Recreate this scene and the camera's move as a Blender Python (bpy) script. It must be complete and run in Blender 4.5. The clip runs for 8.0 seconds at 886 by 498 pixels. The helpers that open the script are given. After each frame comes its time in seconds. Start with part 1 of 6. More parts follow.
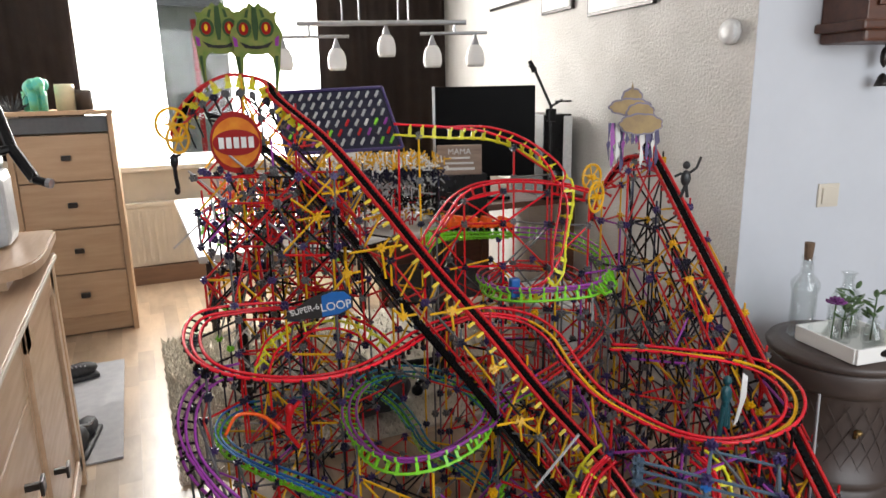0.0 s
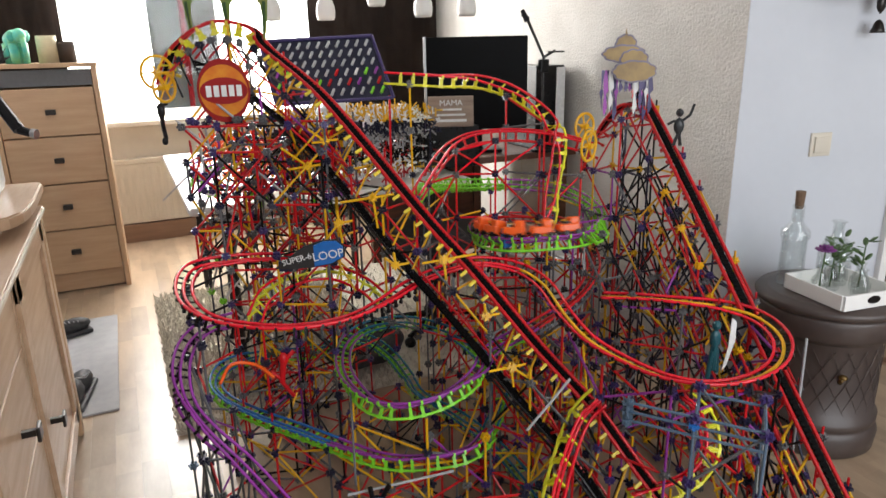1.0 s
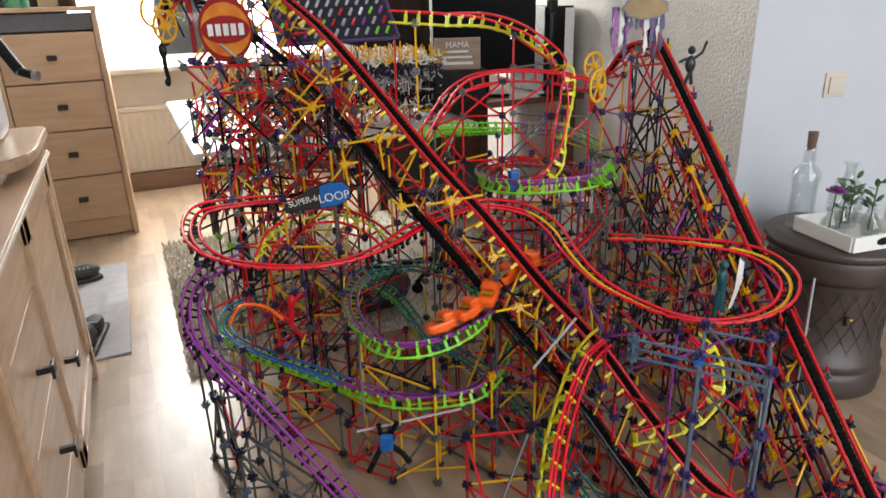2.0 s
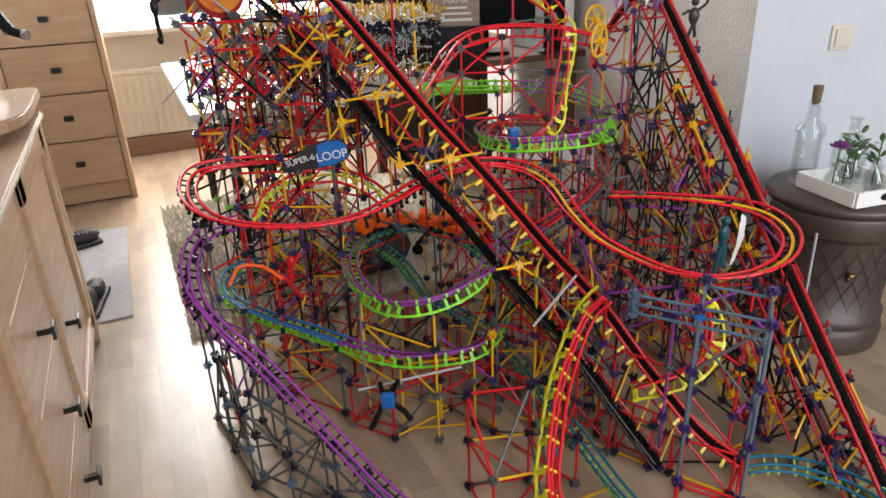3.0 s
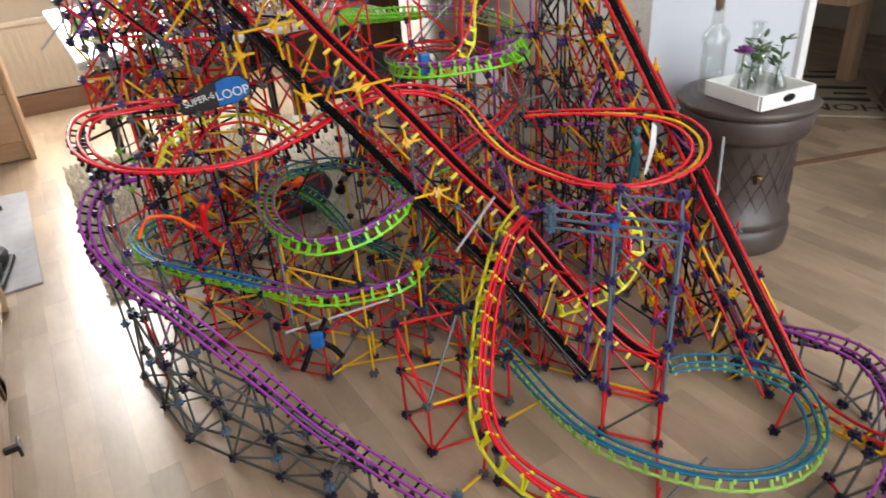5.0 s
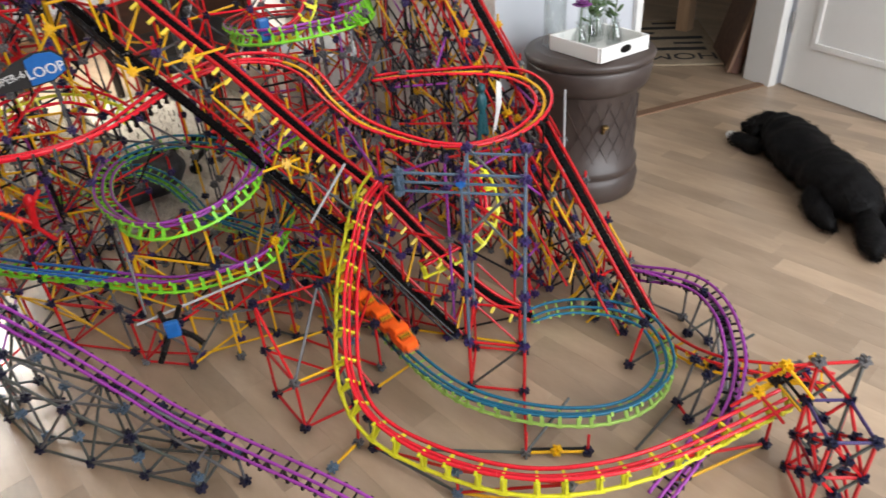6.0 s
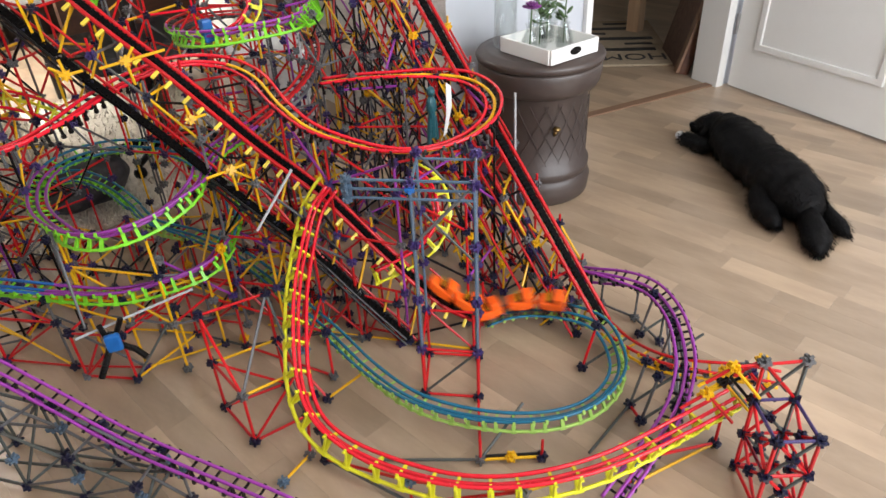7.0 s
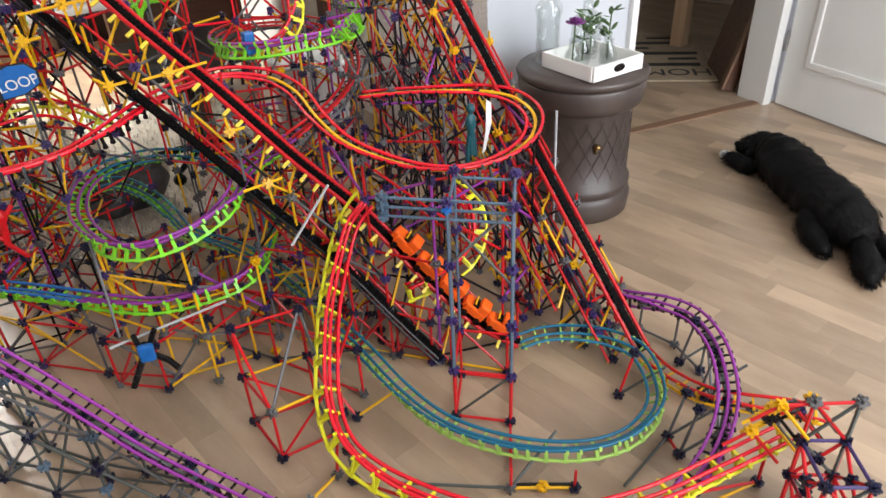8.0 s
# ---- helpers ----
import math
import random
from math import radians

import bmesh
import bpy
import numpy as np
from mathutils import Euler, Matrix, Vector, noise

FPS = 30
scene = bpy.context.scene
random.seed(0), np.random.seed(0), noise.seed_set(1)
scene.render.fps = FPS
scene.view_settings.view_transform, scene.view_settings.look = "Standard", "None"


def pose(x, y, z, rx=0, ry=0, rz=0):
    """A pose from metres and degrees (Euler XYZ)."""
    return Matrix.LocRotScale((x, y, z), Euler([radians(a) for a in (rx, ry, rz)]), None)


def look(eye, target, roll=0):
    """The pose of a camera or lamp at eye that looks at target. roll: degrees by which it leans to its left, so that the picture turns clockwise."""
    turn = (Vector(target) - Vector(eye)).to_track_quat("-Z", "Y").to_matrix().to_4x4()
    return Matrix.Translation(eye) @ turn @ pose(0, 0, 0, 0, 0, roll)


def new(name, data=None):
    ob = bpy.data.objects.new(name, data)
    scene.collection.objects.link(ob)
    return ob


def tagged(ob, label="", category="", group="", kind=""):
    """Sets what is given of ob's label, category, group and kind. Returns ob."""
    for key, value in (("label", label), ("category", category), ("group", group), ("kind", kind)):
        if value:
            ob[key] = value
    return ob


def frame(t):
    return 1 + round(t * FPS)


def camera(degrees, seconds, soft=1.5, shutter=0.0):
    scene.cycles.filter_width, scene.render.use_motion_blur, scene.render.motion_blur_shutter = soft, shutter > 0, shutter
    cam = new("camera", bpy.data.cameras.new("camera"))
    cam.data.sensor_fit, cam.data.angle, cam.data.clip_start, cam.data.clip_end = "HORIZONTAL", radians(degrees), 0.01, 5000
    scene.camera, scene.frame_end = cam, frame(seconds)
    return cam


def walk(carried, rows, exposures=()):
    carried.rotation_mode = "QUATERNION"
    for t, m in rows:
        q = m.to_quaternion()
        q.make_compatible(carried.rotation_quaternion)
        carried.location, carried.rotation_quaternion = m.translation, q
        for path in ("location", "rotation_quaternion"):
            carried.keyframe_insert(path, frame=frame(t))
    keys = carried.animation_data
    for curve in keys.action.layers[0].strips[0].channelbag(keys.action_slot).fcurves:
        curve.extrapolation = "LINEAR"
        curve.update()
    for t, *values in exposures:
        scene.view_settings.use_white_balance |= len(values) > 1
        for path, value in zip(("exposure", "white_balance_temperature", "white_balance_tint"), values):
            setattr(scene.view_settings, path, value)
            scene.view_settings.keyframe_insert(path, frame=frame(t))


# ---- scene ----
cam = camera(66.6, 8.0, shutter=0.4)
METRES, EYE, TILT, LEAN, TURN = 0.29, 1.295, -13.5, 1.1, -24.5
ROWS = [
    (0.0, 0.0, 0.0, 0.0, 0.0, 0.0, -0.0),
    (0.5, 0.0038, 0.0039, -0.053, -0.55, -1.7, 0.15),
    (1.0, 0.0001, 0.0102, -0.0992, -0.68, -3.42, 0.28),
    (1.5, 0.0081, 0.0087, -0.1385, -0.57, -5.2, 0.43),
    (2.0, 0.003, 0.0187, -0.1978, -0.11, -7.47, 0.48),
    (3.5, 0.0174, 0.0661, -0.2708, -0.55, -11.5, 1.3),
    (4.0, 0.0202, 0.081, -0.2886, -1.32, -12.62, 1.72),
    (5.5, 0.2645, 0.1126, -0.4184, -11.38, -17.76, 5.78),
    (6.0, 0.3933, 0.1074, -0.431, -17.16, -19.46, 6.57),
    (6.5, 0.4622, 0.1183, -0.436, -20.27, -20.09, 6.84),
    (7.0, 0.488, 0.166, -0.4068, -20.69, -20.0, 6.26),
    (7.5, 0.4747, 0.2135, -0.376, -19.0, -19.39, 5.68),
    (8.0, 0.5141, 0.2866, -0.3534, -17.48, -18.99, 5.6),
]
walk(cam, [(t, pose(0, 0, EYE, TILT, LEAN, TURN) @ pose(METRES * x, METRES * y, METRES * z, 90 + pitch, roll, yaw)) for t, x, y, z, yaw, pitch, roll in ROWS],
     exposures=[(0.0, -0.62), (2.0, -0.54), (3.5, -0.36), (5.5, -0.12), (6.5, 0.02), (8.0, 0.08)])

# ---- light ----
world = bpy.data.worlds.new("daylight")
scene.world = world
world.use_nodes = True
sky = world.node_tree.nodes.new("ShaderNodeTexSky")
sky.sky_type, sky.sun_disc = "NISHITA", False
sky.sun_elevation, sky.sun_rotation = radians(42), radians(20)
world.node_tree.links.new(sky.outputs[0], world.node_tree.nodes["Background"].inputs[0])
world.node_tree.nodes["Background"].inputs[1].default_value = 0.12


def window_light(name, m, w, h, watts, colour):
    lamp = bpy.data.lights.new(name, "AREA")
    lamp.shape, lamp.size, lamp.size_y, lamp.energy, lamp.color = "RECTANGLE", w, h, watts, colour
    ob = new(name, lamp)
    ob.matrix_world = m
    return ob


sun = bpy.data.lights.new("sun", "SUN")
sun.energy, sun.angle, sun.color = 2.0, radians(0.6), (1.0, 0.95, 0.88)
new("sun", sun).matrix_world = look((0, 0, 0), (-0.25, -1.0, -0.95))
window_light("window_skylight", look((0.5, 4.97, 1.45), (0.6, 0.0, 0.6)), 1.6, 1.3, 192, (1.0, 0.98, 0.95))
window_light("garden_window_skylight", look((1.65, -1.58, 1.5), (2.1, 3.0, 0.6)), 3.0, 1.45, 130, (0.95, 0.97, 1.0))


# ---- materials ----
def material(name, colour, rough=0.5, metal=0.0, second=None, grain=30.0, bump=0.0, stretch=(1, 1, 1), fine=0.06, random_tint=0.0, bump_scale=None, island=False, spec=0.5):
    m = bpy.data.materials.new(name)
    m.use_nodes = True
    n, l = m.node_tree.nodes, m.node_tree.links
    b = n["Principled BSDF"]
    b.inputs["Roughness"].default_value, b.inputs["Metallic"].default_value = rough, metal
    b.inputs["Specular IOR Level"].default_value = spec
    tex, mp = n.new("ShaderNodeTexCoord"), n.new("ShaderNodeMapping")
    mp.inputs["Scale"].default_value = stretch
    l.new(tex.outputs["Object"], mp.inputs["Vector"])
    big = n.new("ShaderNodeTexNoise")
    big.inputs["Scale"].default_value, big.inputs["Detail"].default_value = grain, 5
    l.new(mp.outputs[0], big.inputs["Vector"])
    small = n.new("ShaderNodeTexNoise")
    small.inputs["Scale"].default_value, small.inputs["Detail"].default_value = grain * 9, 3
    l.new(mp.outputs[0], small.inputs["Vector"])
    ramp = n.new("ShaderNodeMapRange")
    ramp.inputs["From Min"].default_value, ramp.inputs["From Max"].default_value = 0.32, 0.68
    l.new(big.outputs["Fac"], ramp.inputs["Value"])
    mix = n.new("ShaderNodeMix")
    mix.data_type = "RGBA"
    c2 = second or tuple(c * 0.82 for c in colour)
    mix.inputs["A"].default_value, mix.inputs["B"].default_value = (*colour, 1), (*c2, 1)
    l.new(ramp.outputs[0], mix.inputs["Factor"])
    hsv = n.new("ShaderNodeHueSaturation")
    l.new(mix.outputs["Result"], hsv.inputs["Color"])
    val = n.new("ShaderNodeMath")
    val.operation = "MULTIPLY_ADD"
    l.new(small.outputs["Fac"], val.inputs[0])
    val.inputs[1].default_value, val.inputs[2].default_value = fine * 2, 1.0 - fine
    last = val.outputs[0]
    if random_tint:
        info = n.new("ShaderNodeNewGeometry" if island else "ShaderNodeObjectInfo")
        add = n.new("ShaderNodeMath")
        add.operation = "MULTIPLY_ADD"
        l.new(info.outputs["Random Per Island" if island else "Random"], add.inputs[0])
        add.inputs[1].default_value = random_tint * 2
        l.new(last, add.inputs[2])
        sub = n.new("ShaderNodeMath")
        sub.operation = "SUBTRACT"
        l.new(add.outputs[0], sub.inputs[0])
        sub.inputs[1].default_value = random_tint
        last = sub.outputs[0]
    l.new(last, hsv.inputs["Value"])
    l.new(hsv.outputs[0], b.inputs["Base Color"])
    rr = n.new("ShaderNodeMath")
    rr.operation = "MULTIPLY_ADD"
    l.new(big.outputs["Fac"], rr.inputs[0])
    rr.inputs[1].default_value, rr.inputs[2].default_value = 0.2, max(0.02, rough - 0.1)
    l.new(rr.outputs[0], b.inputs["Roughness"])
    if bump:
        bp = n.new("ShaderNodeBump")
        bp.inputs["Strength"].default_value, bp.inputs["Distance"].default_value = min(1.0, bump), 0.004 * max(1.0, bump)
        src = small
        if bump_scale:
            src = n.new("ShaderNodeTexNoise")
            src.inputs["Scale"].default_value, src.inputs["Detail"].default_value = bump_scale, 6
            l.new(mp.outputs[0], src.inputs["Vector"])
        l.new(src.outputs["Fac"], bp.inputs["Height"])
        l.new(bp.outputs[0], b.inputs["Normal"])
    return m


def plastic(name, colour, rough=0.34, spec=0.4):
    return material(name, colour, rough, spec=spec, grain=60, fine=0.05, random_tint=0.12, second=tuple(c * 0.85 for c in colour))


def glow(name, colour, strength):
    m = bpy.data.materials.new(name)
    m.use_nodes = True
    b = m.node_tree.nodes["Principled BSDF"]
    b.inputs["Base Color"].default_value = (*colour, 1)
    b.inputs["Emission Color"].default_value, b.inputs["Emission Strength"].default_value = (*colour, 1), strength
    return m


RED = plastic("red_plastic", (0.54, 0.007, 0.012))
BRIGHT = plastic("bright_red_plastic", (0.76, 0.012, 0.030), 0.24, 0.5)
YELLOW = plastic("yellow_plastic", (0.76, 0.42, 0.008))
LEMON = plastic("lemon_plastic", (0.74, 0.72, 0.03))
LEMON_DEEP = plastic("deep_lemon_plastic", (0.76, 0.58, 0.05))
PALE_LIME = plastic("pale_lime_plastic", (0.36, 0.58, 0.12))
LIME = plastic("lime_plastic", (0.22, 0.66, 0.03))
PURPLE = plastic("purple_plastic", (0.29, 0.04, 0.32))
VIOLET = plastic("violet_plastic", (0.045, 0.028, 0.12))
TEAL = plastic("teal_plastic", (0.010, 0.135, 0.235))
BLUE = plastic("blue_plastic", (0.015, 0.13, 0.42))
NAVY = plastic("navy_plastic", (0.010, 0.011, 0.034))
GREY = plastic("grey_plastic", (0.12, 0.12, 0.125))
SLATE = plastic("slate_blue_plastic", (0.09, 0.14, 0.20))
SILVER = plastic("silver_plastic", (0.42, 0.43, 0.44))
BLACK = plastic("black_plastic", (0.005, 0.0045, 0.005), 0.3, 0.25)
OLIVE = plastic("dark_green_grey_plastic", (0.075, 0.085, 0.08))
ORANGE = plastic("orange_plastic", (0.95, 0.13, 0.012), 0.32)
WHITE = plastic("white_plastic", (0.75, 0.75, 0.74))
CHAIN = material("matt_black_chain", (0.004, 0.0035, 0.0035), 0.75, grain=90, bump=0.4, spec=0.08)
DARK_TEAL = plastic("dark_teal_plastic", (0.006, 0.06, 0.075))
COLOURS = {"red": RED, "bright": BRIGHT, "yellow": YELLOW, "lemon": LEMON, "lime": LIME, "pale_lime": PALE_LIME, "purple": PURPLE, "violet": VIOLET, "teal": TEAL, "blue": BLUE,
           "navy": NAVY, "grey": GREY, "slate": SLATE, "silver": SILVER, "black": BLACK, "olive": OLIVE, "orange": ORANGE, "white": WHITE}
OAK = material("light_oak_veneer", (0.50, 0.33, 0.20), 0.42, second=(0.42, 0.265, 0.15), grain=7, stretch=(6, 6, 0.5), bump=0.05, random_tint=0.03)
OAK_FLAT = material("light_oak_veneer_across", (0.50, 0.33, 0.20), 0.42, second=(0.43, 0.27, 0.155), grain=7, stretch=(0.6, 6, 6), bump=0.05, random_tint=0.03)
OAK_SIDE = material("light_oak_veneer_lengthwise", (0.45, 0.30, 0.19), 0.38, second=(0.38, 0.24, 0.14), grain=7, stretch=(6, 0.6, 6), bump=0.05, random_tint=0.03)
LAMINATE = material("pale_oak_laminate", (0.41, 0.30, 0.203), 0.33, second=(0.30, 0.213, 0.14), grain=4.0, stretch=(3, 0.9, 3), bump=0.03, random_tint=0.21, fine=0.10, spec=1.0)
LAMINATE_REST = material("pale_oak_laminate_rest", (0.41, 0.30, 0.203), 0.33, second=(0.30, 0.213, 0.14), grain=4.0, stretch=(3, 0.9, 3), bump=0.03, random_tint=0.21, fine=0.10, island=True, spec=1.0)
STUCCO = material("white_stucco", (0.62, 0.60, 0.57), 0.9, second=(0.56, 0.54, 0.51), grain=6, bump=2.0, bump_scale=80)
PAINT = material("pale_blue_grey_wall_paint", (0.56, 0.58, 0.62), 0.75, second=(0.53, 0.55, 0.59), grain=3, bump=0.12, fine=0.02)
CREAM = material("cream_paint", (0.66, 0.60, 0.50), 0.5, grain=4, fine=0.02)
WHITE_PAINT = material("white_gloss_paint", (0.80, 0.79, 0.76), 0.32, grain=4, fine=0.015, second=(0.77, 0.76, 0.73))
CEILING_PAINT = material("white_ceiling_paint", (0.78, 0.77, 0.75), 0.9, grain=5, bump=0.3)
TAUPE = material("taupe_painted_wood", (0.068, 0.050, 0.043), 0.42, second=(0.056, 0.041, 0.036), grain=8, bump=0.1)
DARK_WOOD = material("dark_brown_wood", (0.10, 0.035, 0.016), 0.4, second=(0.06, 0.02, 0.01), grain=6, stretch=(1, 6, 6), bump=0.08)
BROWN = material("brown_skirting_wood", (0.22, 0.125, 0.075), 0.5, grain=8, stretch=(0.5, 5, 5))
CURTAIN_DARK = material("dark_brown_curtain_cloth", (0.028, 0.018, 0.015), 0.85, second=(0.045, 0.03, 0.024), grain=9, bump=0.5)
RUG_PILE = material("beige_shag_pile", (0.64, 0.59, 0.50), 0.95, second=(0.52, 0.47, 0.39), grain=60, bump=0.6, random_tint=0.2, island=True)
MAT_CLOTH = material("pale_grey_mat", (0.40, 0.40, 0.41), 0.9, second=(0.35, 0.35, 0.37), grain=25, bump=0.5)
FUR = material("black_dog_fur", (0.0035, 0.0032, 0.0035), 0.5, second=(0.007, 0.0065, 0.0065), grain=40, bump=0.5, random_tint=0.2, island=True, spec=0.10)
DARK_SCREEN = material("black_monitor_plastic", (0.002, 0.002, 0.0023), 0.35, grain=5, spec=0.06)
BRASS = material("antique_brass", (0.30, 0.20, 0.08), 0.35, 1.0, grain=40)
STEEL = material("brushed_steel", (0.38, 0.38, 0.39), 0.35, 1.0, grain=30)
DARK_METAL = material("dark_bronze_handle", (0.05, 0.045, 0.042), 0.35, 0.8, grain=40)
CLEAR = bpy.data.materials.new("clear_glass")
CLEAR.use_nodes = True
cn, cl = CLEAR.node_tree.nodes, CLEAR.node_tree.links
see, shine, edge, ease, both = cn.new("ShaderNodeBsdfTransparent"), cn.new("ShaderNodeBsdfGlossy"), cn.new("ShaderNodeLayerWeight"), cn.new("ShaderNodeMath"), cn.new("ShaderNodeMixShader")
see.inputs["Color"].default_value, shine.inputs["Roughness"].default_value = (0.96, 0.975, 0.97, 1), 0.04
edge.inputs["Blend"].default_value, ease.operation, ease.inputs[1].default_value = 0.25, "MULTIPLY_ADD", 0.45
ease.inputs[2].default_value = 0.03
cl.new(edge.outputs["Facing"], ease.inputs[0])
cl.new(ease.outputs[0], both.inputs[0])
cl.new(see.outputs[0], both.inputs[1])
cl.new(shine.outputs[0], both.inputs[2])
cl.new(both.outputs[0], cn["Material Output"].inputs["Surface"])
FROSTED = material("white_frosted_glass", (0.72, 0.70, 0.67), 0.3, grain=4, fine=0.01)
LEAF = material("green_leaf", (0.07, 0.13, 0.04), 0.5, grain=50, random_tint=0.2)
PETAL = material("purple_petal", (0.16, 0.02, 0.17), 0.6, grain=50, random_tint=0.2)
CORK = material("dark_cork", (0.16, 0.10, 0.06), 0.8, grain=80, bump=0.4)
TURQUOISE = material("turquoise_mottled_glaze", (0.05, 0.42, 0.37), 0.4, second=(0.20, 0.50, 0.22), grain=22)
WAX = material("cream_candle_wax", (0.66, 0.58, 0.38), 0.5, grain=12)
BROWN_WAX = material("brown_candle_wax", (0.045, 0.03, 0.022), 0.5, grain=12)
FIGURE_GREY = plastic("dark_grey_figure_plastic", (0.02, 0.021, 0.023))
FROG_DARK = material("dark_green_print", (0.03, 0.075, 0.018), 0.6, grain=30)
FROG = material("green_printed_card", (0.10, 0.19, 0.03), 0.6, second=(0.25, 0.25, 0.06), grain=26)
CLOUD = material("tan_printed_card", (0.36, 0.25, 0.10), 0.6, second=(0.26, 0.18, 0.09), grain=35)
CARD_GREY = material("grey_violet_card_edge", (0.20, 0.18, 0.25), 0.6, grain=35)
LOGO_RED = material("red_printed_card", (0.30, 0.008, 0.008), 0.55, grain=12, spec=0.2)
LOGO_GOLD = material("gold_printed_card", (0.70, 0.30, 0.02), 0.55, second=(0.52, 0.08, 0.01), grain=14, spec=0.2)
SIGN_WOOD = material("weathered_sign_wood", (0.34, 0.25, 0.19), 0.7, second=(0.24, 0.17, 0.13), grain=9, stretch=(1, 6, 6))
JUTE = material("beige_doormat", (0.36, 0.28, 0.19), 0.95, grain=40, bump=0.6)
PRINT = material("black_print", (0.02, 0.018, 0.017), 0.7, grain=30)
PAPER = material("white_paper", (0.75, 0.75, 0.73), 0.6, grain=20)
# the net emits by itself: daylight on the cloth is put into its material
NET = glow("self_lit_white_net_curtain", (1.0, 0.99, 0.96), 6.0)
OUTSIDE = material("garden_foliage_backdrop", (0.30, 0.33, 0.28), 0.9, second=(0.42, 0.40, 0.40), grain=5)
FABRIC_BLACK = material("black_rubber_and_mesh", (0.016, 0.016, 0.017), 0.6, second=(0.05, 0.05, 0.055), grain=50)

# ---- building tools ----
def part(name, bm, mat, parent=None, label="", smooth=False):
    me = bpy.data.meshes.new(name)
    bm.normal_update()
    bm.to_mesh(me)
    bm.free()
    me.materials.append(mat)
    if smooth:
        for p in me.polygons:
            p.use_smooth = True
    ob = new(name, me)
    ob.parent = parent
    return tagged(ob, label)


def thing(name, label, category, group="", kind="", at=(0, 0, 0), turn=0):
    ob = new(name)
    ob.empty_display_size = 0.05
    ob.matrix_world = pose(*at, 0, 0, turn)
    return tagged(ob, label, category, group, kind)


def box(bm, cx, cy, cz, sx, sy, sz, bevel=0.0, m=None):
    r = bmesh.ops.create_cube(bm, size=1, matrix=(m or Matrix()) @ Matrix.Translation((cx, cy, cz)) @ Matrix.Diagonal((sx, sy, sz, 1)))
    if bevel:
        es = list({e for v in r["verts"] for e in v.link_edges})
        bmesh.ops.bevel(bm, geom=es, offset=bevel, segments=2, profile=0.6, affect="EDGES")
    return bm


def block(cx, cy, cz, sx, sy, sz, bevel=0.004):
    return box(bmesh.new(), cx, cy, cz, sx, sy, sz, bevel)


def tube(bm, p, q, r, r2=None, n=10):
    p, q = Vector(p), Vector(q)
    d = q - p
    m = Matrix.Translation((p + q) / 2) @ d.to_track_quat("Z", "Y").to_matrix().to_4x4()
    bmesh.ops.create_cone(bm, cap_ends=True, segments=n, radius1=r, radius2=r if r2 is None else r2, depth=d.length, matrix=m)
    return bm


def lathe(profile, n=32, at=(0, 0, 0)):
    bm = bmesh.new()
    rings = []
    for r, z in profile:
        rings.append([bm.verts.new((at[0] + r * math.cos(2 * math.pi * k / n), at[1] + r * math.sin(2 * math.pi * k / n), at[2] + z)) for k in range(n)])
    for a, b in zip(rings, rings[1:]):
        for k in range(n):
            bm.faces.new((a[k], a[(k + 1) % n], b[(k + 1) % n], b[k]))
    bm.faces.new(list(reversed(rings[0])))
    bm.faces.new(rings[-1])
    return bm


def ball(bm, at, size, sub=3, rough=0.0, scale=9.0, turn=None):
    r = bmesh.ops.create_icosphere(bm, subdivisions=sub, radius=1)
    m = Matrix.Translation(at) @ (turn or Matrix()) @ Matrix.Diagonal((*size, 1))
    for v in r["verts"]:
        w = m @ v.co
        if rough:
            w += (w - Vector(at)).normalized() * rough * noise.noise(w * scale)
        v.co = w
    return bm


def outline(points, depth, m=None):
    """A flat board of the given outline in x and z, depth thick along y."""
    bm = bmesh.new()
    f = [bm.verts.new((x, -depth / 2, z)) for x, z in points]
    b = [bm.verts.new((x, depth / 2, z)) for x, z in points]
    n = len(points)
    bm.faces.new(f)
    bm.faces.new(list(reversed(b)))
    for k in range(n):
        bm.faces.new((f[k], b[k], b[(k + 1) % n], f[(k + 1) % n]))
    bmesh.ops.recalc_face_normals(bm, faces=bm.faces)
    if m:
        bmesh.ops.transform(bm, matrix=m, verts=bm.verts)
    return bm


def spline(points, step=0.012):
    p = [Vector(q) for q in points]
    p = [p[0] * 2 - p[1], *p, p[-1] * 2 - p[-2]]
    out = []
    for a, b, c, d in zip(p, p[1:], p[2:], p[3:]):
        n = max(2, int((c - b).length / step))
        for k in range(n):
            u = k / n
            out.append(0.5 * (2 * b + (c - a) * u + (2 * a - 5 * b + 4 * c - d) * u * u + (3 * b - a - 3 * c + d) * u ** 3))
    return out + [p[-2]]


def frames(line, bank=1.0, tip=(0, 0, 0)):
    """Along a line: place, forward, side and up; the track leans into its bends."""
    n, out, ups = len(line), [], []
    for i in range(n):
        a, b, c = line[max(0, i - 5)], line[i], line[min(n - 1, i + 5)]
        f = (c - a).normalized()
        bend = (c - b).normalized() - (b - a).normalized() if 0 < i < n - 1 else Vector()
        k = bend / max(1e-6, (c - a).length / 2)
        k.z = 0
        lean = k * 0.13 * bank
        if lean.length > 1.3 * bank:
            lean *= 1.3 * bank / lean.length
        ups.append(Vector((0, 0, 1)) + lean + Vector(tip) * max(0.0, 1 - 2.2 * i / n))
    for i in range(n):
        u = sum(ups[max(0, i - 8):i + 9], Vector()).normalized()
        f = (line[min(n - 1, i + 1)] - line[max(0, i - 1)]).normalized()
        s = f.cross(u).normalized()
        out.append((line[i], f, s, s.cross(f).normalized()))
    return out


